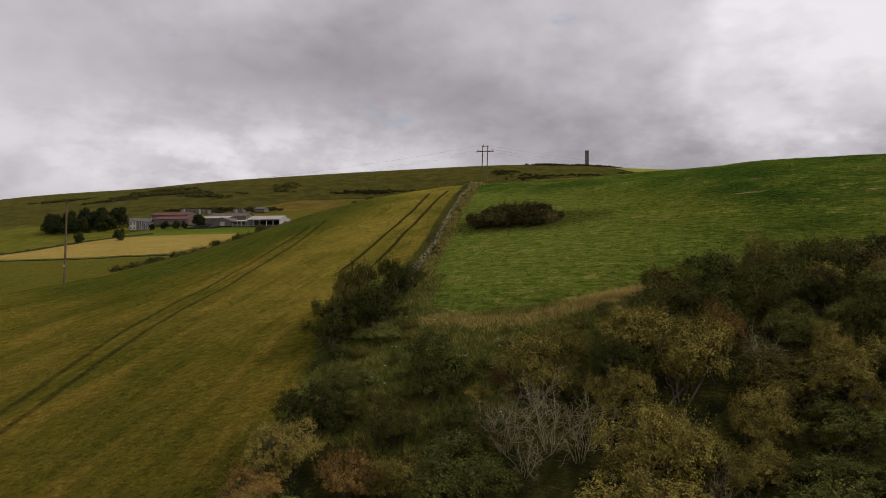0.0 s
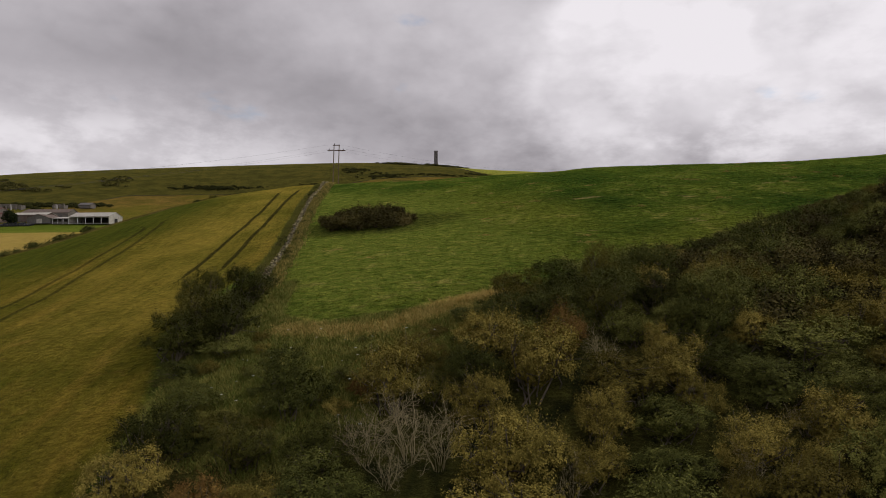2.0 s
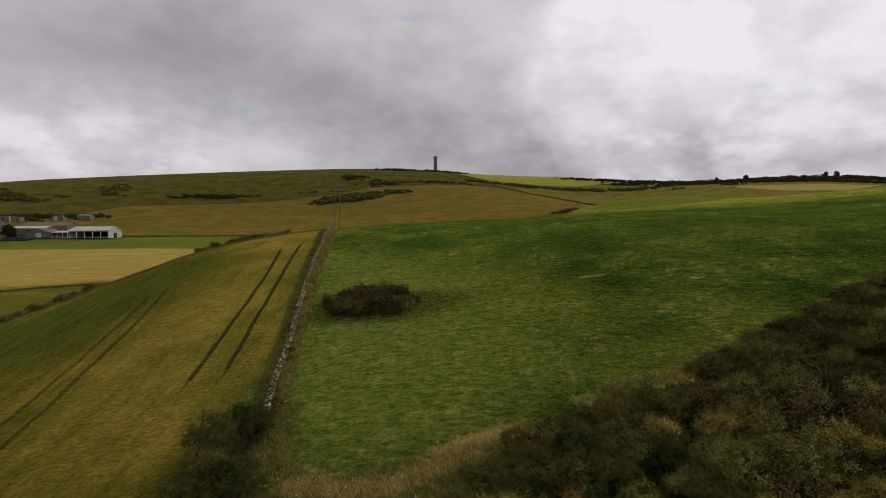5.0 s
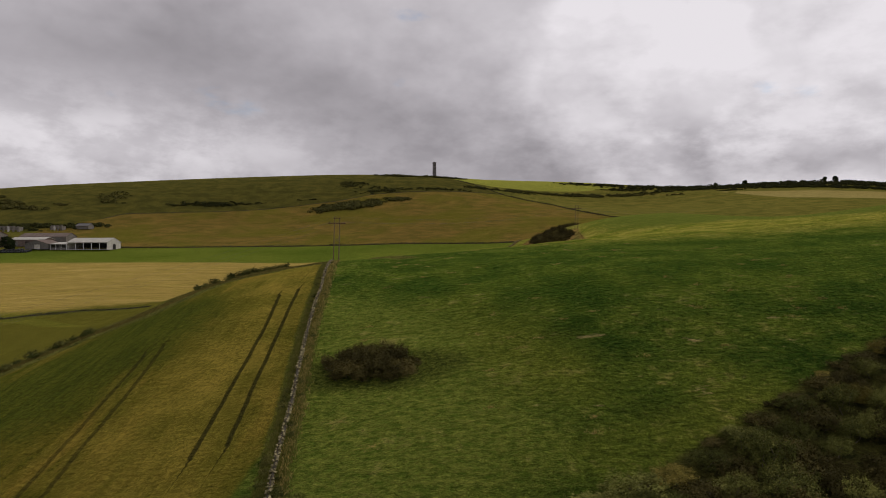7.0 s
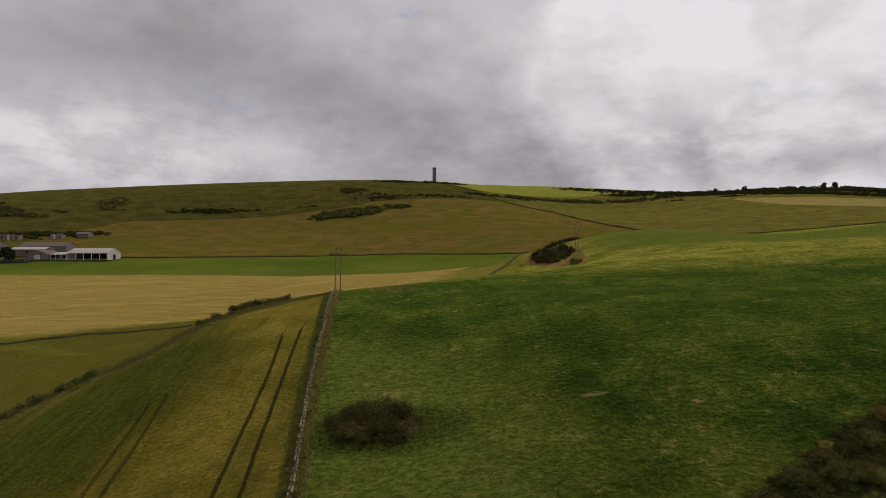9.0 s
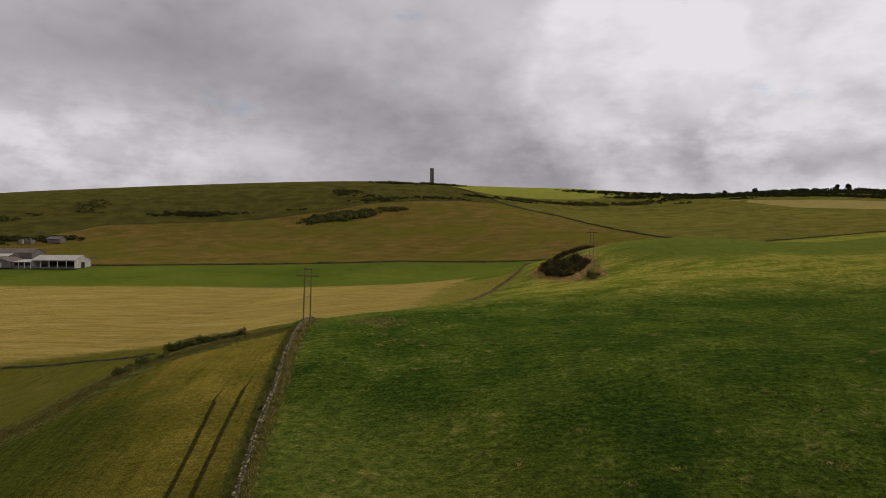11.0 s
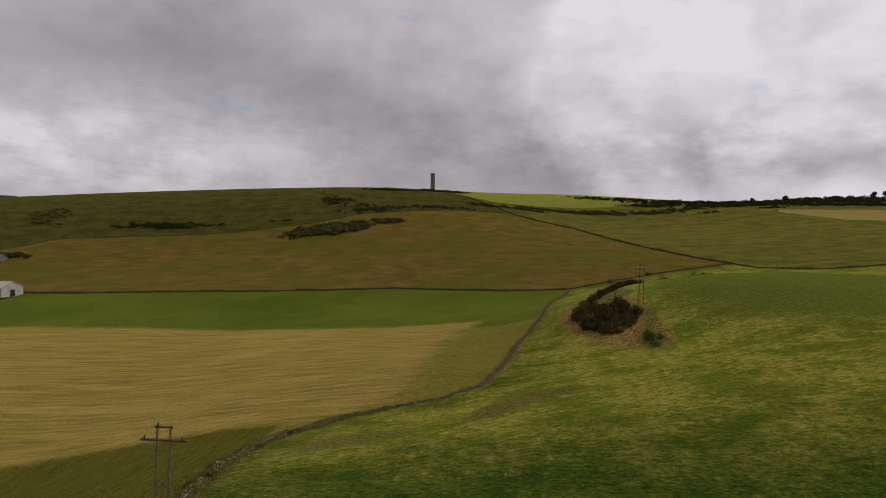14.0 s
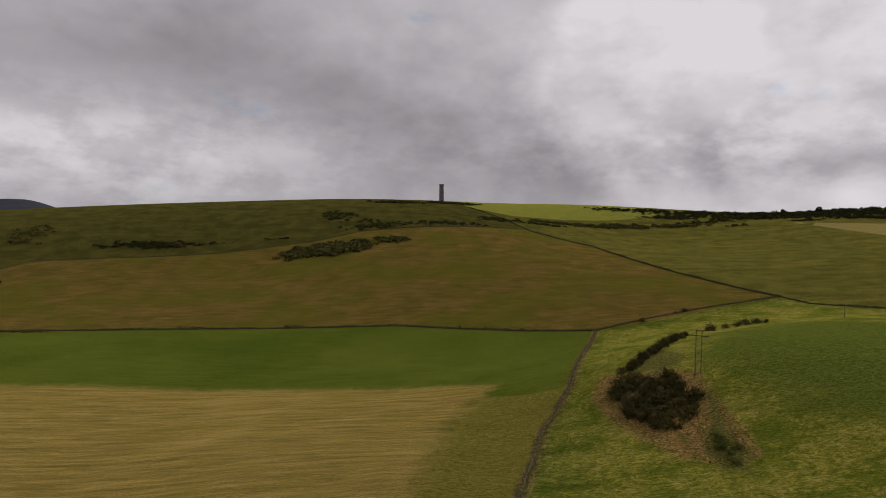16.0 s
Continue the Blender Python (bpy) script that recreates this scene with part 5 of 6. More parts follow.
def wires():
    tops = []
    for (x, y), turn, single in zip(LINE, (0, -4, -22, -30), (True, False, False, False)):
        z = ground_z(x, y)
        row = []
        for px, pz in ((-1.75, 9.5), (-0.5, 10.75), (1.75, 9.5)):
            a = radians(turn)
            f = 0.12 if single else 1.0
            row.append(Vector((x + px * f * math.cos(a) + 0.29, y + px * f * math.sin(a), z + pz + (0.6 if single else 0))))
        tops.append(row)
    for a_row, b_row in zip(tops[:-1], tops[1:]):
        for a, b in zip(a_row, b_row):
            n, span = 14, (b - a).length
            path = [a.lerp(b, i / n) - Vector((0, 0, 4 * span * span / 9000 * (i / n) * (1 - i / n))) for i in range(n + 1)]
            v, f = tubes([[tuple(p) for p in path]], [(0.009, 0.009)], 4)
            tagged(new("power_line", mesh_np("power_line", v, f, STEEL)), "thin sagging bare power line between poles", "power line", "overhead lines")


wires()


# ---- tower on the hill ----
def tower():
    x, y = -10.0, 753.0
    e = thing("tower", pose(x, y, ground_z(x, y) - 0.3, 0, 0, 12), "tall square stone monument tower on the hilltop", "tower")
    m = plain_material("tower_stone", (0.10, 0.092, 0.088), (0.19, 0.175, 0.165), 0.8, 0.9, 0.05)
    dark = plain_material("tower_opening", (0.012, 0.012, 0.012), (0.02, 0.02, 0.02), 1.0)
    bm = bmesh.new()
    bmesh.ops.create_cone(bm, cap_ends=True, segments=4, radius1=2.75, radius2=2.45, depth=16.4, matrix=Matrix.Translation((0, 0, 8.2)) @ pose(0, 0, 0, 0, 0, 45))
    part("shaft", bm, m, e)
    part("plinth", boxes((-2.5, 2.5, -2.5, 2.5, 0, 1.2), bevel=0.06), m, e)
    part("cornice", boxes((-2.0, 2.0, -2.0, 2.0, 16.3, 16.9), bevel=0.05), m, e)
    for s in (-1, 1):
        part("parapet", boxes((-1.9, 1.9, 1.6 * s - 0.2, 1.6 * s + 0.2, 16.9, 17.6)), m, e)
        part("parapet", boxes((1.7 * s - 0.2, 1.7 * s + 0.2, -1.4, 1.4, 16.9, 17.6)), m, e)
    for z in (5.0, 9.0, 13.0):
        part("slit_window", boxes((-0.25, 0.25, -2.06 + (z - 5) * -0.0, -1.5, z, z + 1.4)), dark, e, "narrow dark window slit")
    part("doorway", boxes((-0.5, 0.5, -2.56, -2.2, 0.1, 2.2)), dark, e, "dark doorway")


tower()

# ---- farm ----
FIBRE = plain_material("fibre_cement", (0.33, 0.31, 0.27), (0.52, 0.49, 0.43), 0.6, 0.8, 0.01)
RED = plain_material("red_roof_sheet", (0.11, 0.040, 0.030), (0.20, 0.080, 0.058), 0.6, 0.7, 0.01)
BROWN_ROOF = plain_material("brown_roof_sheet", (0.10, 0.074, 0.060), (0.19, 0.145, 0.120), 0.6, 0.8, 0.01)
WRAP = plain_material("black_bale_wrap", (0.015, 0.016, 0.018), (0.035, 0.036, 0.040), 2.5, 0.35, 0.03, 0.5)
SLATE = plain_material("grey_slate", (0.10, 0.094, 0.088), (0.17, 0.16, 0.15), 0.8, 0.7, 0.02)
RENDERED = plain_material("pale_render", (0.34, 0.32, 0.29), (0.50, 0.475, 0.44), 0.7, 0.9, 0.01)
MASONRY = plain_material("grey_masonry", (0.10, 0.090, 0.075), (0.21, 0.185, 0.155), 0.9, 0.9, 0.05)
BOARD = plain_material("grey_boarding", (0.10, 0.092, 0.082), (0.17, 0.16, 0.145), 1.4, 0.85, 0.02)
DARK = plain_material("shed_inside", (0.020, 0.018, 0.016), (0.04, 0.036, 0.032), 1.0)
FRAME = plain_material("white_frame", (0.62, 0.61, 0.59), (0.72, 0.71, 0.69), 3.0, 0.6, 0.004)
GLASS, gt_, gb_ = material("window_glass", 0.08, 0.5)
gb_.inputs["Base Color"].default_value = (0.02, 0.022, 0.025, 1)


def gable_roof(w, d, eave, ridge, over_, th=0.18):
    """Two pitched slabs with thickness; the ridge runs along x."""
    bm = bmesh.new()
    for s in (-1, 1):
        y0, y1 = s * (d / 2 + over_), 0.0
        z0 = eave - (ridge - eave) * over_ / (d / 2)
        q = [(-w / 2 - over_, y0, z0), (w / 2 + over_, y0, z0), (w / 2 + over_, y1, ridge), (-w / 2 - over_, y1, ridge)]
        lo = [bm.verts.new(p) for p in q]
        hi = [bm.verts.new((p[0], p[1], p[2] + th)) for p in q]
        for f in (lo, hi, *[(lo[i], lo[(i + 1) % 4], hi[(i + 1) % 4], hi[i]) for i in range(4)]):
            bm.faces.new(f)
    bmesh.ops.recalc_face_normals(bm, faces=bm.faces)
    return bm


def gable_end(x, d, eave, ridge, th=0.25):
    bm = bmesh.new()
    out = [(-d / 2, 0), (d / 2, 0), (d / 2, eave), (0, ridge), (-d / 2, eave)]
    a = [bm.verts.new((x - th / 2, p, z)) for p, z in out]
    b = [bm.verts.new((x + th / 2, p, z)) for p, z in out]
    bm.faces.new(a)
    bm.faces.new(b)
    for i in range(5):
        bm.faces.new((a[i], a[(i + 1) % 5], b[(i + 1) % 5], b[i]))
    bmesh.ops.recalc_face_normals(bm, faces=bm.faces)
    return bm


def shed(x, y, turn, w, d, eave, ridge, roof, wall, label, open_bays=0, doors=0, name="farm_shed", lift=0.0):
    e = thing(name, pose(x, y, ground_z(x, y) - 0.2 + lift, 0, 0, turn), label, "farm shed", "farm buildings")
    part("roof", gable_roof(w, d, eave, ridge, 0.35), roof, e)
    for s in (-1, 1):
        part("gable_wall", gable_end(s * (w / 2 - 0.13), d, eave, ridge), wall, e)
    part("back_wall", boxes((-w / 2 + 0.3, w / 2 - 0.3, d / 2 - 0.3, d / 2 - 0.05, 0, eave)), wall, e)
    if open_bays:
        part("floor_slab", boxes((-w / 2 + 0.3, w / 2 - 0.3, -d / 2 - 0.8, d / 2 - 0.4, 0.02, 0.22)), RENDERED, e)
        part("back_lining", boxes((-w / 2 + 0.3, w / 2 - 0.3, d / 2 - 0.42, d / 2 - 0.32, 0.25, eave - 0.1)), DARK, e)
        for k in range(1, open_bays):
            px = -w / 2 + w * k / open_bays
            part("post", boxes((px - 0.14, px + 0.14, -d / 2 + 0.1, -d / 2 + 0.38, 0.22, eave)), FRAME, e)
        part("eave_beam", boxes((-w / 2 + 0.3, w / 2 - 0.3, -d / 2 + 0.05, -d / 2 + 0.35, eave - 0.55, eave - 0.02)), FIBRE, e)
        part("rail", boxes((-w / 2 + 0.3, w / 2 - 0.3, -d / 2 + 0.16, -d / 2 + 0.24, 0.9, 1.05)), STEEL, e)
    else:
        part("front_wall", boxes((-w / 2 + 0.3, w / 2 - 0.3, -d / 2 + 0.05, -d / 2 + 0.3, 0, eave)), wall, e)
        for k in range(doors):
            px = -w / 2 + w * (k + 0.5) / doors
            part("door", boxes((px - 1.5, px + 1.5, -d / 2 - 0.03, -d / 2 + 0.03, 0.05, min(eave - 0.5, 3.2))), DARK if k % 2 else BOARD, e)
    return e


barn = shed(-220.3, 410.5, -6.5, 26.5, 14.0, 4.6, 7.3, FIBRE, FIBRE, "long open-fronted cattle shed with a pale grey roof", open_bays=5, name="cattle_shed")
part("gable_door", boxes((13.2, 13.32, -1.4, 1.6, 0.1, 3.4)), DARK, barn, "dark doorway in the white gable")
front = shed(-253, 412, 83.5, 14, 15.5, 3.4, 5.8, BROWN_ROOF, BOARD, "weathered boarded farm shed with a gabled front", name="gabled_shed")
part("door", boxes((-7.06, -6.98, -2.6, 1.2, 0.1, 3.0)), FIBRE, front, "pale sliding door")
part("door_rail", boxes((-7.10, -7.00, -3.2, 3.4, 3.05, 3.2)), STEEL, front)
for k in range(9):
    part("batten", boxes((-7.05, -6.99, -7.0 + k * 1.75 - 0.06, -7.0 + k * 1.75 + 0.06, 0.05, 3.3)), BOARD, front)


def lean_to(x, y, turn, w, d, low, high):
    """An open shelter with one sloping roof on posts."""
    e = thing("lean_to_shed", pose(x, y, ground_z(x, y) - 0.2, 0, 0, turn), "open lean-to shelter with a pale sheet roof", "farm shed", "farm buildings")
    bm = bmesh.new()
    q = [(-w / 2 - 0.3, -d / 2 - 0.4, low), (w / 2 + 0.3, -d / 2 - 0.4, low), (w / 2 + 0.3, d / 2 + 0.2, high), (-w / 2 - 0.3, d / 2 + 0.2, high)]
    lo, hi = [bm.verts.new(p) for p in q], [bm.verts.new((p[0], p[1], p[2] + 0.16)) for p in q]
    for f in (lo, hi, *[(lo[i], lo[(i + 1) % 4], hi[(i + 1) % 4], hi[i]) for i in range(4)]):
        bm.faces.new(f)
    bmesh.ops.recalc_face_normals(bm, faces=bm.faces)
    part("roof", bm, FIBRE, e)
    part("back_wall", boxes((-w / 2, w / 2, d / 2 - 0.2, d / 2, 0, high - 0.1)), BOARD, e)
    part("half_wall", boxes((-w / 2, w / 2, -d / 2, -d / 2 + 0.2, 0, 1.5)), BOARD, e)
    for k in range(4):
        px = -w / 2 + 0.1 + (w - 0.2) * k / 3
        part("post", boxes((px - 0.12, px + 0.12, -d / 2 - 0.03, -d / 2 + 0.21, 0, low)), FRAME, e, "white post")
    return e


lean_to(-239.4, 409.5, -6.5, 11.0, 9.0, 3.5, 4.9)
shed(-267.5, 423, -6.5, 24, 9, 4.4, 5.9, FIBRE, BROWN_ROOF, "long low shed with a white sheet roof", doors=3)
shed(-265, 436, -5, 33, 11, 4.2, 6.6, BROWN_ROOF, MASONRY, "old stone shed with a brown sheet roof", doors=3)
shed(-300, 419, -5, 31, 12, 4.4, 6.4, RED, BROWN_ROOF, "long farm shed with a faded red roof", doors=4)
shed(-313, 436, -5, 34, 13, 5.0, 7.2, RED, MASONRY, "tall farm shed with a faded red roof", doors=4)


def sash(e, x, y, z, w, h):
    win = part("window", boxes((x - w / 2, x + w / 2, y - 0.02, y + 0.04, z, z + h)), GLASS, e, "dark sash window")
    for row in ((x - w / 2 - 0.08, x - w / 2 + 0.04, y - 0.07, y + 0.03, z - 0.06, z + h + 0.06), (x + w / 2 - 0.04, x + w / 2 + 0.08, y - 0.07, y + 0.03, z - 0.06, z + h + 0.06),
                (x - w / 2, x + w / 2, y - 0.065, y + 0.025, z + h - 0.04, z + h + 0.06), (x - w / 2, x + w / 2, y - 0.065, y + 0.025, z + h * 0.48, z + h * 0.54)):
        part("window_frame", boxes(row), FRAME, win)
    part("sill", boxes((x - w / 2 - 0.15, x + w / 2 + 0.15, y - 0.14, y + 0.02, z - 0.16, z - 0.06)), FRAME, win)


def farmhouse():
    x, y = -313.5, 399
    e = thing("farmhouse", pose(x, y, ground_z(x, y) - 0.4, 0, 0, 24), "two-storey grey stone farmhouse with white windows", "house", "farm buildings")
    part("wall", boxes((-7, 7, -4, 4, 0, 6.4)), MASONRY, e)
    part("bay_wall", boxes((-6.4, -2.4, -5.6, -3.9, 0, 6.4)), RENDERED, e)
    bm = gable_roof(14, 8, 6.4, 8.8, 0.4)
    part("roof", bm, SLATE, e)
    for cx in (-5.8, 5.8):
        chim = part("chimney", boxes((cx - 0.7, cx + 0.7, -0.5, 0.5, 7.6, 10.3), bevel=0.03), MASONRY, e)
        part("chimney_pot", rods(((cx - 0.3, 0, 10.3), (cx - 0.3, 0, 10.9), 0.16, 0.13)), RED, chim)
        part("chimney_pot", rods(((cx + 0.3, 0, 10.3), (cx + 0.3, 0, 10.9), 0.16, 0.13)), RED, chim)
    bm = bmesh.new()
    bmesh.ops.create_cone(bm, cap_ends=True, segments=4, radius1=3.3, radius2=0.02, depth=2.4, matrix=Matrix.Translation((-4.4, -4.4, 7.6)) @ Matrix.Diagonal((1, 0.75, 1, 1)) @ pose(0, 0, 0, 0, 0, 45))
    part("bay_roof", bm, SLATE, e)
    for z in (0.9, 3.9):
        for wx in (-5.5, -3.3):
            sash(e, wx, -5.62, z, 1.1, 1.8)
        for wx in (0.4, 3.0, 5.6):
            sash(e, wx, -4.02, z, 1.1, 1.8)


farmhouse()


def ruin(x, y, turn, w, bays, h, label):
    e = thing("ruined_building", pose(x, y, ground_z(x, y) - 0.3, 0, 0, turn), label, "ruin", "roofless ruins")
    r = random.Random(int(w * 10))
    step = w / bays
    for k in range(bays + 1):
        px = -w / 2 + k * step
        part("pier", boxes((px - 0.55, px + 0.55, -0.4, 0.4, 0, h * r.uniform(0.75, 1.1)), bevel=0.06), RENDERED if k % 4 == 1 else MASONRY, e)
    part("lintel", boxes((-w / 2 + 0.4, w / 2 - step * 0.7, -0.36, 0.36, h * 0.78, h * 0.98), bevel=0.06), MASONRY, e)
    part("rear_wall", boxes((-w / 2, w / 2, 4.5, 5.1, 0, h * 0.85), bevel=0.06), MASONRY, e)
    for s in (-1, 1):
        part("end_wall", boxes((s * w / 2 - 0.3, s * w / 2 + 0.3, 0.45, 4.45, 0, h * 0.8), bevel=0.06), MASONRY, e)
    return e


ruin(-320, 470, -3, 26, 7, 4.2, "long roofless stone ruin with open bays")
ruin(-285, 478.5, -3, 8, 3, 4.0, "small roofless stone ruin among scrub")
shed(-268.5, 487, -8, 10, 6, 2.6, 4.2, SLATE, MASONRY, "derelict stone hut with a dark open front", doors=1, name="stone_hut")


def bale(x, y, lift, turn, first=[]):
    """A plastic-wrapped round bale lying on its side."""
    m = pose(x, y, ground_z(x, y) + 0.58 + lift, 0, 0, turn)
    if first:
        return copy_thing(first[0], m)
    e = thing("wrapped_bale", m, "round hay bale in shiny black plastic wrap", "bale", "bales by the sheds")
    bm = rods(((0, -0.6, 0), (0, 0.6, 0), 0.62), sides=20)
    bmesh.ops.bevel(bm, geom=[g for g in bm.edges if abs(g.calc_length()) < 0.5], offset=0.09, segments=2, affect="EDGES")
    part("wrapped_hay", bm, WRAP, e)
    part("wrap_tail", boxes((0.30, 0.34, -0.62, 0.62, 0.42, 0.52), bevel=0.01), WRAP, e)
    first.append(e)
    return e


bales = random.Random(12)
for row in range(3):
    for k in range(12):
        bale(-275 + k * 1.75 + bales.uniform(-0.15, 0.15), 397.6 + row * 2.3 + k * 0.05 + bales.uniform(-0.2, 0.2), 0.0, bales.uniform(-9, 9) + 80)
        if row < 2 and 1 < k < 10 and k % 3:
            bale(-274.1 + k * 1.75, 398.6 + row * 2.3 + k * 0.05, 0.95, bales.uniform(-6, 6) + 80)


# ---- trees ----
def make_tree(seed, r, h, n, leaf, label):
    rng = np.random.default_rng(seed)
    p, d, c, lr = crown_points(rng, r, h, 14, n, 0.22)
    e = thing("tree", Matrix(), label, "tree")
    v, f = leaf_quads(p, d, rng.uniform(0.7, 1.4, len(p)) * leaf, rng, 0.7, True)
    child("crown", mesh_np("crown", v, f, LEAF["tree"]), e)
    paths, radii = [[(0, 0, -0.6), (0.1, 0, h * 0.25), (0, 0.15, h * 0.55)]], [(0.045 * h * 0.6, 0.02 * h * 0.6)]
    v, f = tubes(paths, radii, 8)
    child("trunk", mesh_np("trunk", v, f, BARK), e)
    paths = [[(0, 0, h * rng.uniform(0.2, 0.4)), tuple(k * 0.55 + np.array([0, 0, h * 0.12])), tuple(k)] for k in c]
    for q in paths:
        v, f = tubes([q], [(0.14, 0.04)], 5)
        child("limb", mesh_np("limb", v, f, BARK), e)
    return e


tree_masters = [make_tree(101, 5.2, 12, 2600, 0.75, "broad dark green broadleaf tree"), make_tree(102, 4.2, 13, 2400, 0.70, "tall dark green broadleaf tree"), make_tree(103, 3.2, 7.5, 1800, 0.50, "small round dark green tree")]
TREES = [
    (0, -398, 408, 1.15), (1, -390, 416, 1.15), (0, -382, 406, 1.05), (1, -374, 414, 1.1), (0, -366, 404, 1.0), (1, -357, 412, 1.25), (0, -349, 406, 1.2), (1, -344, 414, 1.2), (0, -404, 418, 1.0),
    (2, -388, 398, 1.1), (2, -378, 397, 1.15), (2, -368, 396, 1.1), (2, -358, 396, 1.0), (2, -395, 402, 1.2), (2, -346, 398, 1.0), (0, -372, 424, 1.15), (1, -388, 428, 1.15), (0, -356, 424, 1.15),
    (2, -300, 327, 0.85), (2, -270, 325, 0.9), (2, -269, 402, 1.25), (2, -302, 395, 0.62), (2, -293, 396, 0.75), (2, -284, 397, 0.8), (2, -278, 398, 0.6), (2, -320, 388, 0.4),
    (2, 331, 790, 0.8), (2, 366, 790, 0.9), (2, 478, 815, 0.9), (2, 494, 818, 1.0),
]
placed = set()
for i, x, y, s in TREES:
    m = pose(x, y, ground_z(x, y) - 0.2, 0, 0, (x * 7) % 360)
    ob = copy_thing(tree_masters[i], m) if i in placed else tree_masters[i]
    placed.add(i)
    ob.matrix_basis = m
    ob.scale = (s * 1.25, s * 1.25, s * 1.1)
    tagged(ob, group="trees round the farmhouse" if y < 500 else "trees on the skyline")


# ---- far scrub: patches of gorse on the hill ----
def scrub_patch(name, label, spots, seed, mat="hillside"):
    """Many low bushes as one spread: rows of x, y, length, depth, turn, count, size."""
    rng = np.random.default_rng(seed)
    C, N, S = [], [], []
    for x, y, a, b, turn, count, size in spots:
        u = rng.normal(0, 0.42, (count, 2)).clip(-1, 1) * (a, b)
        ct, st = math.cos(radians(turn)), math.sin(radians(turn))
        bx, by = x + u[:, 0] * ct - u[:, 1] * st, y + u[:, 0] * st + u[:, 1] * ct
        bz = heights(bx, by)
        for k in range(count):
            r = size * rng.uniform(0.45, 1.15)
            d = unit(rng.normal(0, 1, (42, 3)) * (1, 1, 0.9) + (0, 0, 0.25))
            C.append(np.array([bx[k], by[k], bz[k] + r * 0.35]) + d * r * (1.35, 1.35, 0.62) * rng.uniform(0.75, 1.1, (42, 1)))
            N.append(d)
            S.append(np.full(42, 0.70 * r))
    v, f = leaf_quads(np.concatenate(C), np.concatenate(N), np.concatenate(S), rng, 0.75, True)
    return tagged(new(name, mesh_np(name, v, f, LEAF[mat])), label, "scrub", "gorse on the hill", "stuff")


scrub_patch("hill_scrub", "long dark gorse patch on the brown hillside", [(-86, 571, 24, 13, 14, 210, 2.5), (-104, 565, 12, 8, 12, 60, 2.2), (-66, 580, 16, 10, 14, 80, 2.3), (-42, 590, 12, 7, 12, 60, 2.1)], 201)
scrub_patch("hill_scrub", "scattered gorse along the hill track", [(-212, 588, 24, 9, 8, 80, 1.7), (-205, 584, 30, 5, 6, 40, 1.4), (-178, 592, 26, 3, 6, 20, 1.2), (-240, 580, 8, 3, 0, 8, 1.3), (-122, 601, 14, 2, 8, 10, 1.1)], 202)
scrub_patch("hill_scrub", "scattered gorse on the upper hillside", [(-305, 600, 16, 20, 0, 34, 1.6), (-296, 577, 12, 4, 0, 12, 1.6), (-545, 572, 34, 6, 15, 90, 2.0), (-458, 540, 26, 5, 10, 70, 2.0), (-442, 560, 30, 9, 10, 110, 2.1), (-435, 590, 34, 9, 5, 110, 2.1), (-395, 563, 34, 11, -5, 130, 2.1), (-360, 545, 28, 7, -10, 70, 1.9), (-330, 560, 10, 5, 0, 10, 1.6)], 203)
scrub_patch("hill_scrub", "rough heather and gorse below the tower", [(-92, 655, 16, 16, -30, 44, 1.4), (-58, 626, 26, 9, 10, 70, 1.4), (-5, 642, 46, 9, 12, 110, 1.1), (-70, 640, 20, 8, 0, 26, 1.1), (40, 684, 26, 8, 30, 60, 1.5), (75, 696, 26, 6, 15, 40, 1.5)], 204)
scrub_patch("hill_scrub", "dark scrub around the hilltop tower", [(-48, 722, 34, 6, 20, 60, 1.9), (-8, 745, 30, 6, 20, 50, 1.9), (20, 764, 16, 5, 20, 18, 1.4)], 205)
scrub_patch("hill_scrub", "gorse band below the skyline field", [(80, 713, 26, 5, 20, 40, 1.5), (118, 726, 30, 6, 22, 70, 1.6), (162, 742, 36, 8, 20, 100, 1.8), (215, 754, 34, 7, 5, 70, 1.8), (268, 748, 14, 4, 0, 16, 1.5)], 206)
scrub_patch("slope_scrub", "dark gorse spread over the slope below the wood", [(225, 790, 40, 9, 5, 120, 1.5), (290, 782, 50, 12, 0, 150, 1.5), (250, 768, 46, 5, 5, 60, 1.3), (330, 770, 34, 8, -8, 70, 1.4), (150, 742, 30, 8, 30, 50, 1.6)], 211)
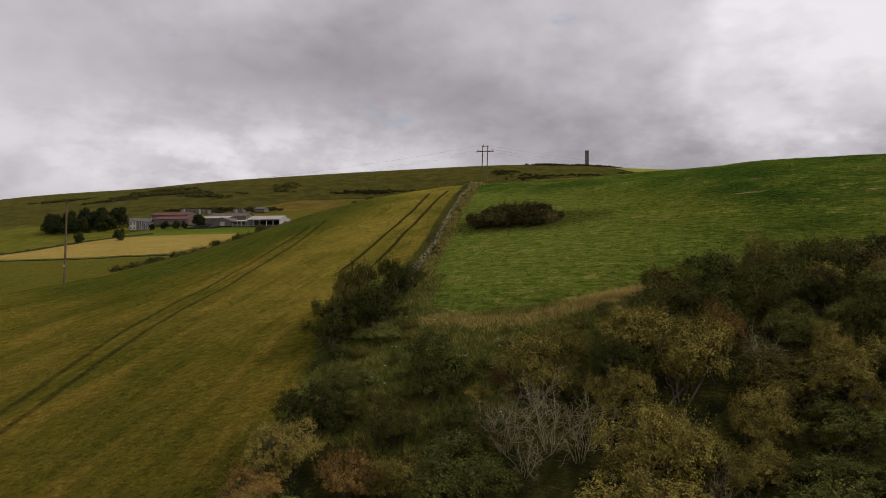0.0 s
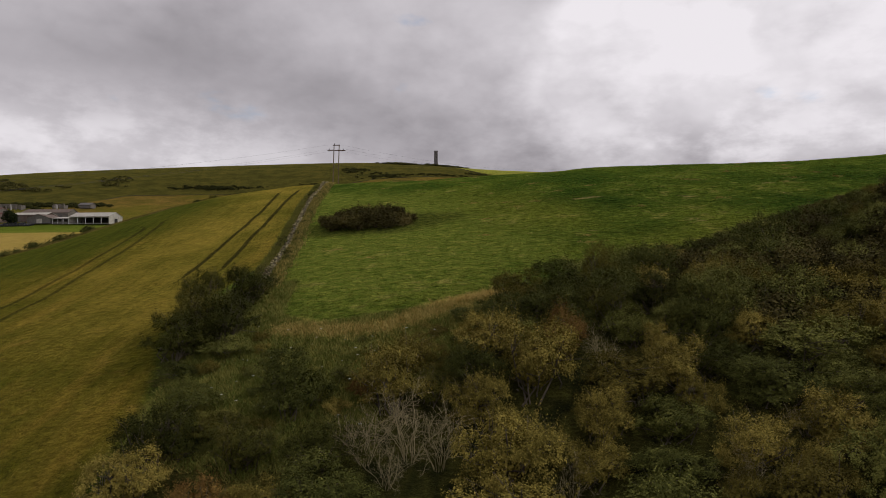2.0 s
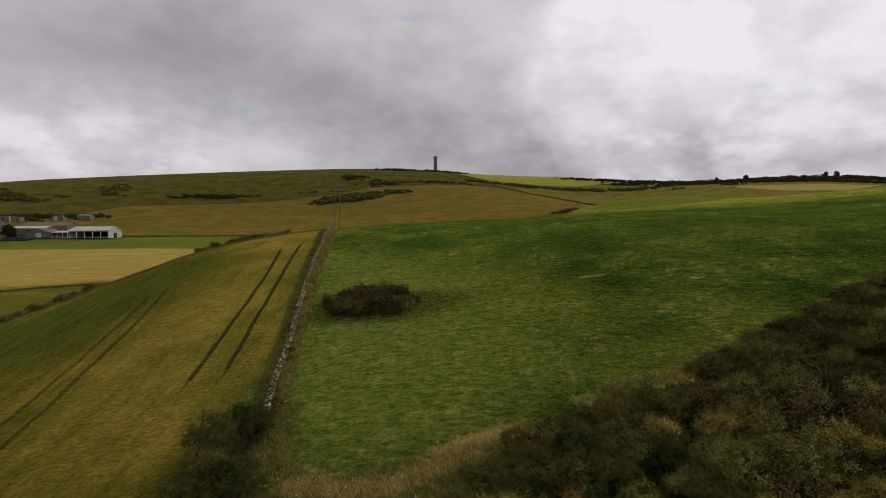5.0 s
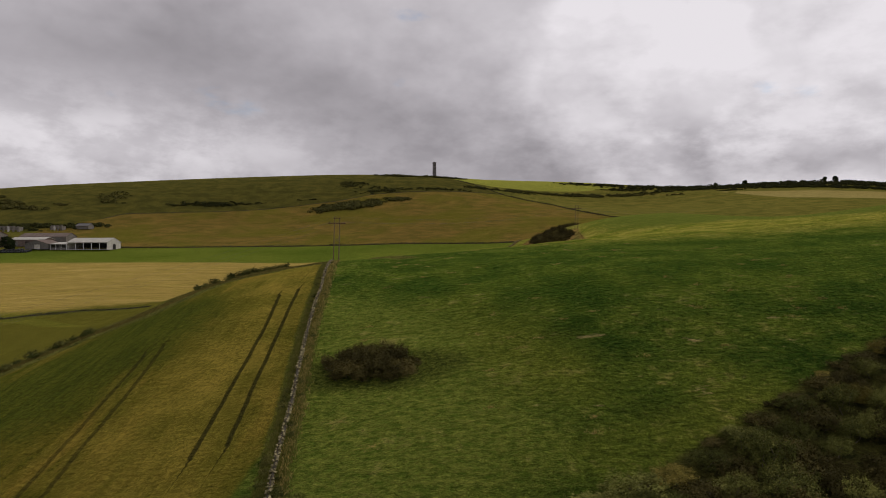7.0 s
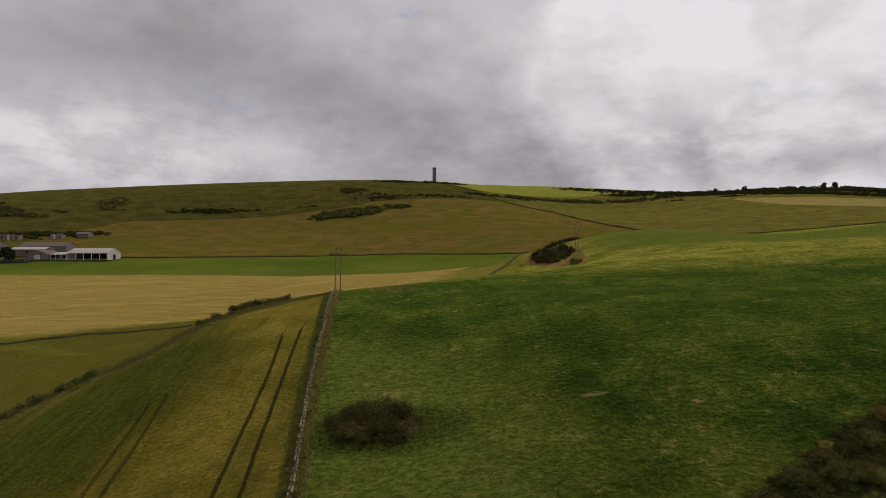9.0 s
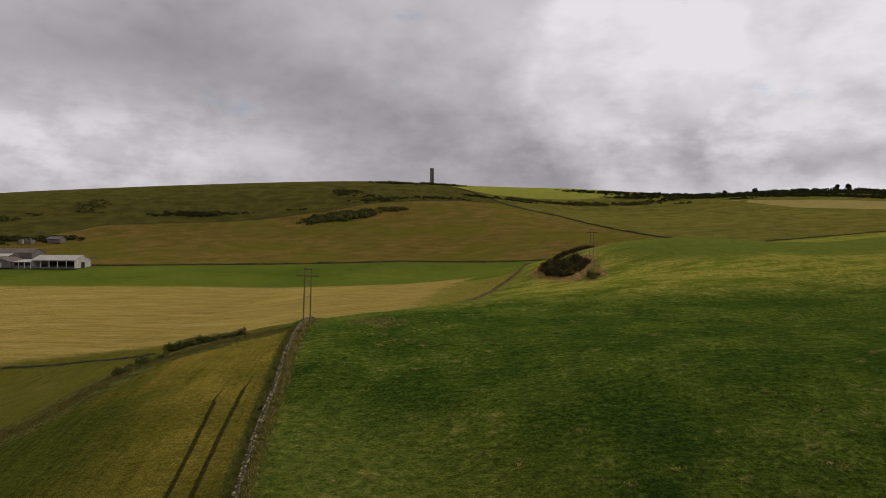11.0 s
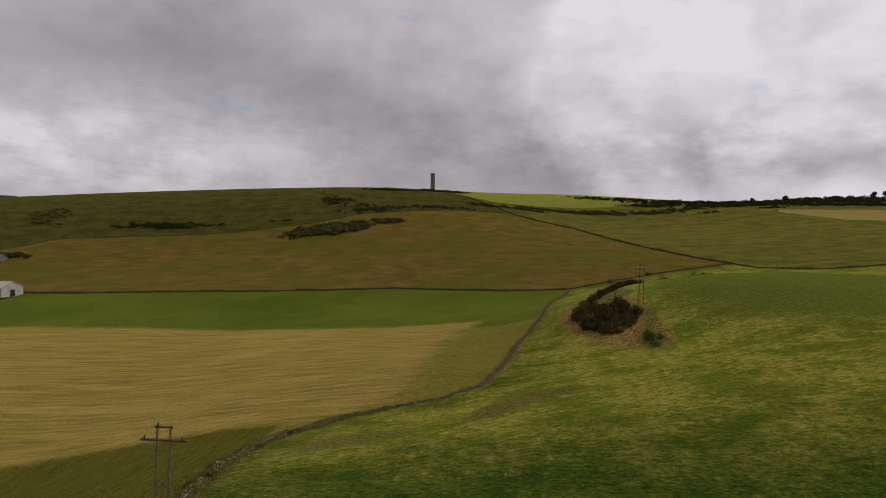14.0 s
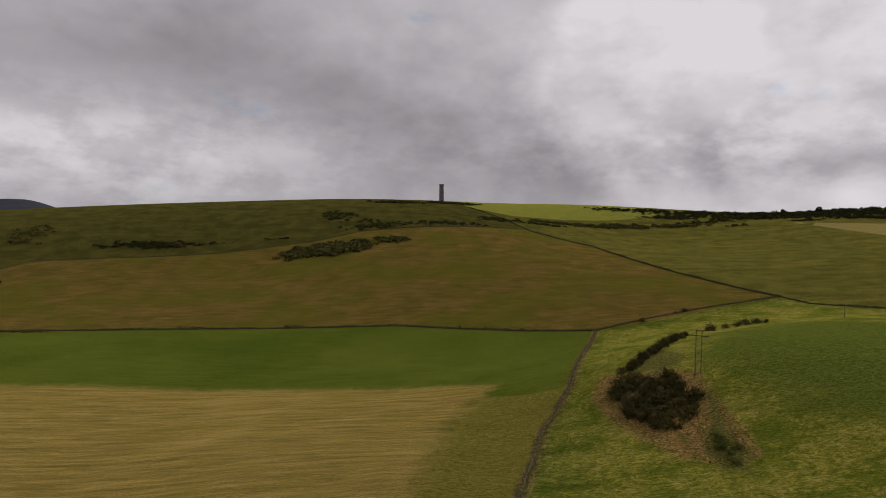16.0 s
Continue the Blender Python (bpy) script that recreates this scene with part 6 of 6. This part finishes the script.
scrub_patch("far_wood", "dark wooded scrub along the skyline", [(190, 822, 50, 12, 0, 110, 1.7), (250, 812, 60, 16, 0, 150, 1.9), (300, 800, 50, 20, -5, 130, 1.8), (350, 785, 60, 26, -10, 200, 2.2), (420, 765, 70, 26, -10, 230, 2.2), (520, 750, 90, 30, -5, 230, 2.4), (385, 738, 50, 10, -25, 130, 2.0), (450, 710, 60, 12, -22, 150, 2.1), (545, 690, 80, 16, -15, 160, 2.3), (330, 748, 16, 5, -20, 24, 1.4), (400, 800, 90, 10, -5, 60, 2.8), (520, 795, 90, 12, 0, 60, 3.0)], 207)
scrub_patch("farm_scrub", "dark thicket behind the farm ruins", [(-300, 488, 26, 5, 0, 110, 1.9), (-272, 498, 16, 5, 10, 60, 1.9), (-330, 481, 22, 5, 0, 90, 1.9), (-300, 476, 8, 3, 0, 20, 1.3)], 208)
scrub_patch("skyline_bushes", "small bushes along the bare skyline", [(-150, 800, 120, 2, 0, 22, 0.9), (-300, 800, 90, 2, 0, 14, 0.8)], 209)
scrub_patch("wall_bushes", "small bushes along the foot of the hill", [(-70, 430, 8, 1, 0, 6, 0.9), (-118, 429, 20, 1, 0, 8, 0.7), (20, 418, 30, 1, -20, 12, 0.6), (-190, 418, 30, 1, 0, 14, 0.8)], 210)


# ---- a far hill beyond the ridge ----
def far_hill():
    n, k = 60, 14
    v, f = [], []
    for i in range(n + 1):
        u = i / n
        x = -3600 + 2500 * u
        top = 285 * math.exp(-((x + 2350) / 620) ** 2) + 95 * math.exp(-((x + 1500) / 480) ** 2) + 12 * math.sin(x * 0.011)
        for j in range(k + 1):
            w = j / k
            v.append((x, 2700 + 700 * w, -40 + (top + 40) * math.sin(w * math.pi / 2) ** 1.3))
    for i in range(n):
        for j in range(k):
            a = i * (k + 1) + j
            f.append((a, a + k + 1, a + k + 2, a + 1))
    m = plain_material("far_moor", (0.030, 0.034, 0.046), (0.045, 0.048, 0.058), 0.004, 0.95, 0.5)
    tagged(new("backdrop", mesh_np("backdrop", v, f, m, True)), "distant dark moorland hill beyond the ridge", "hill", kind="structure")


far_hill()

# masters that found no place
for kind, masters in MASTERS.items():
    for ob in masters[used[kind]:]:
        for c in list(ob.children):
            bpy.data.objects.remove(c)
        bpy.data.objects.remove(ob)
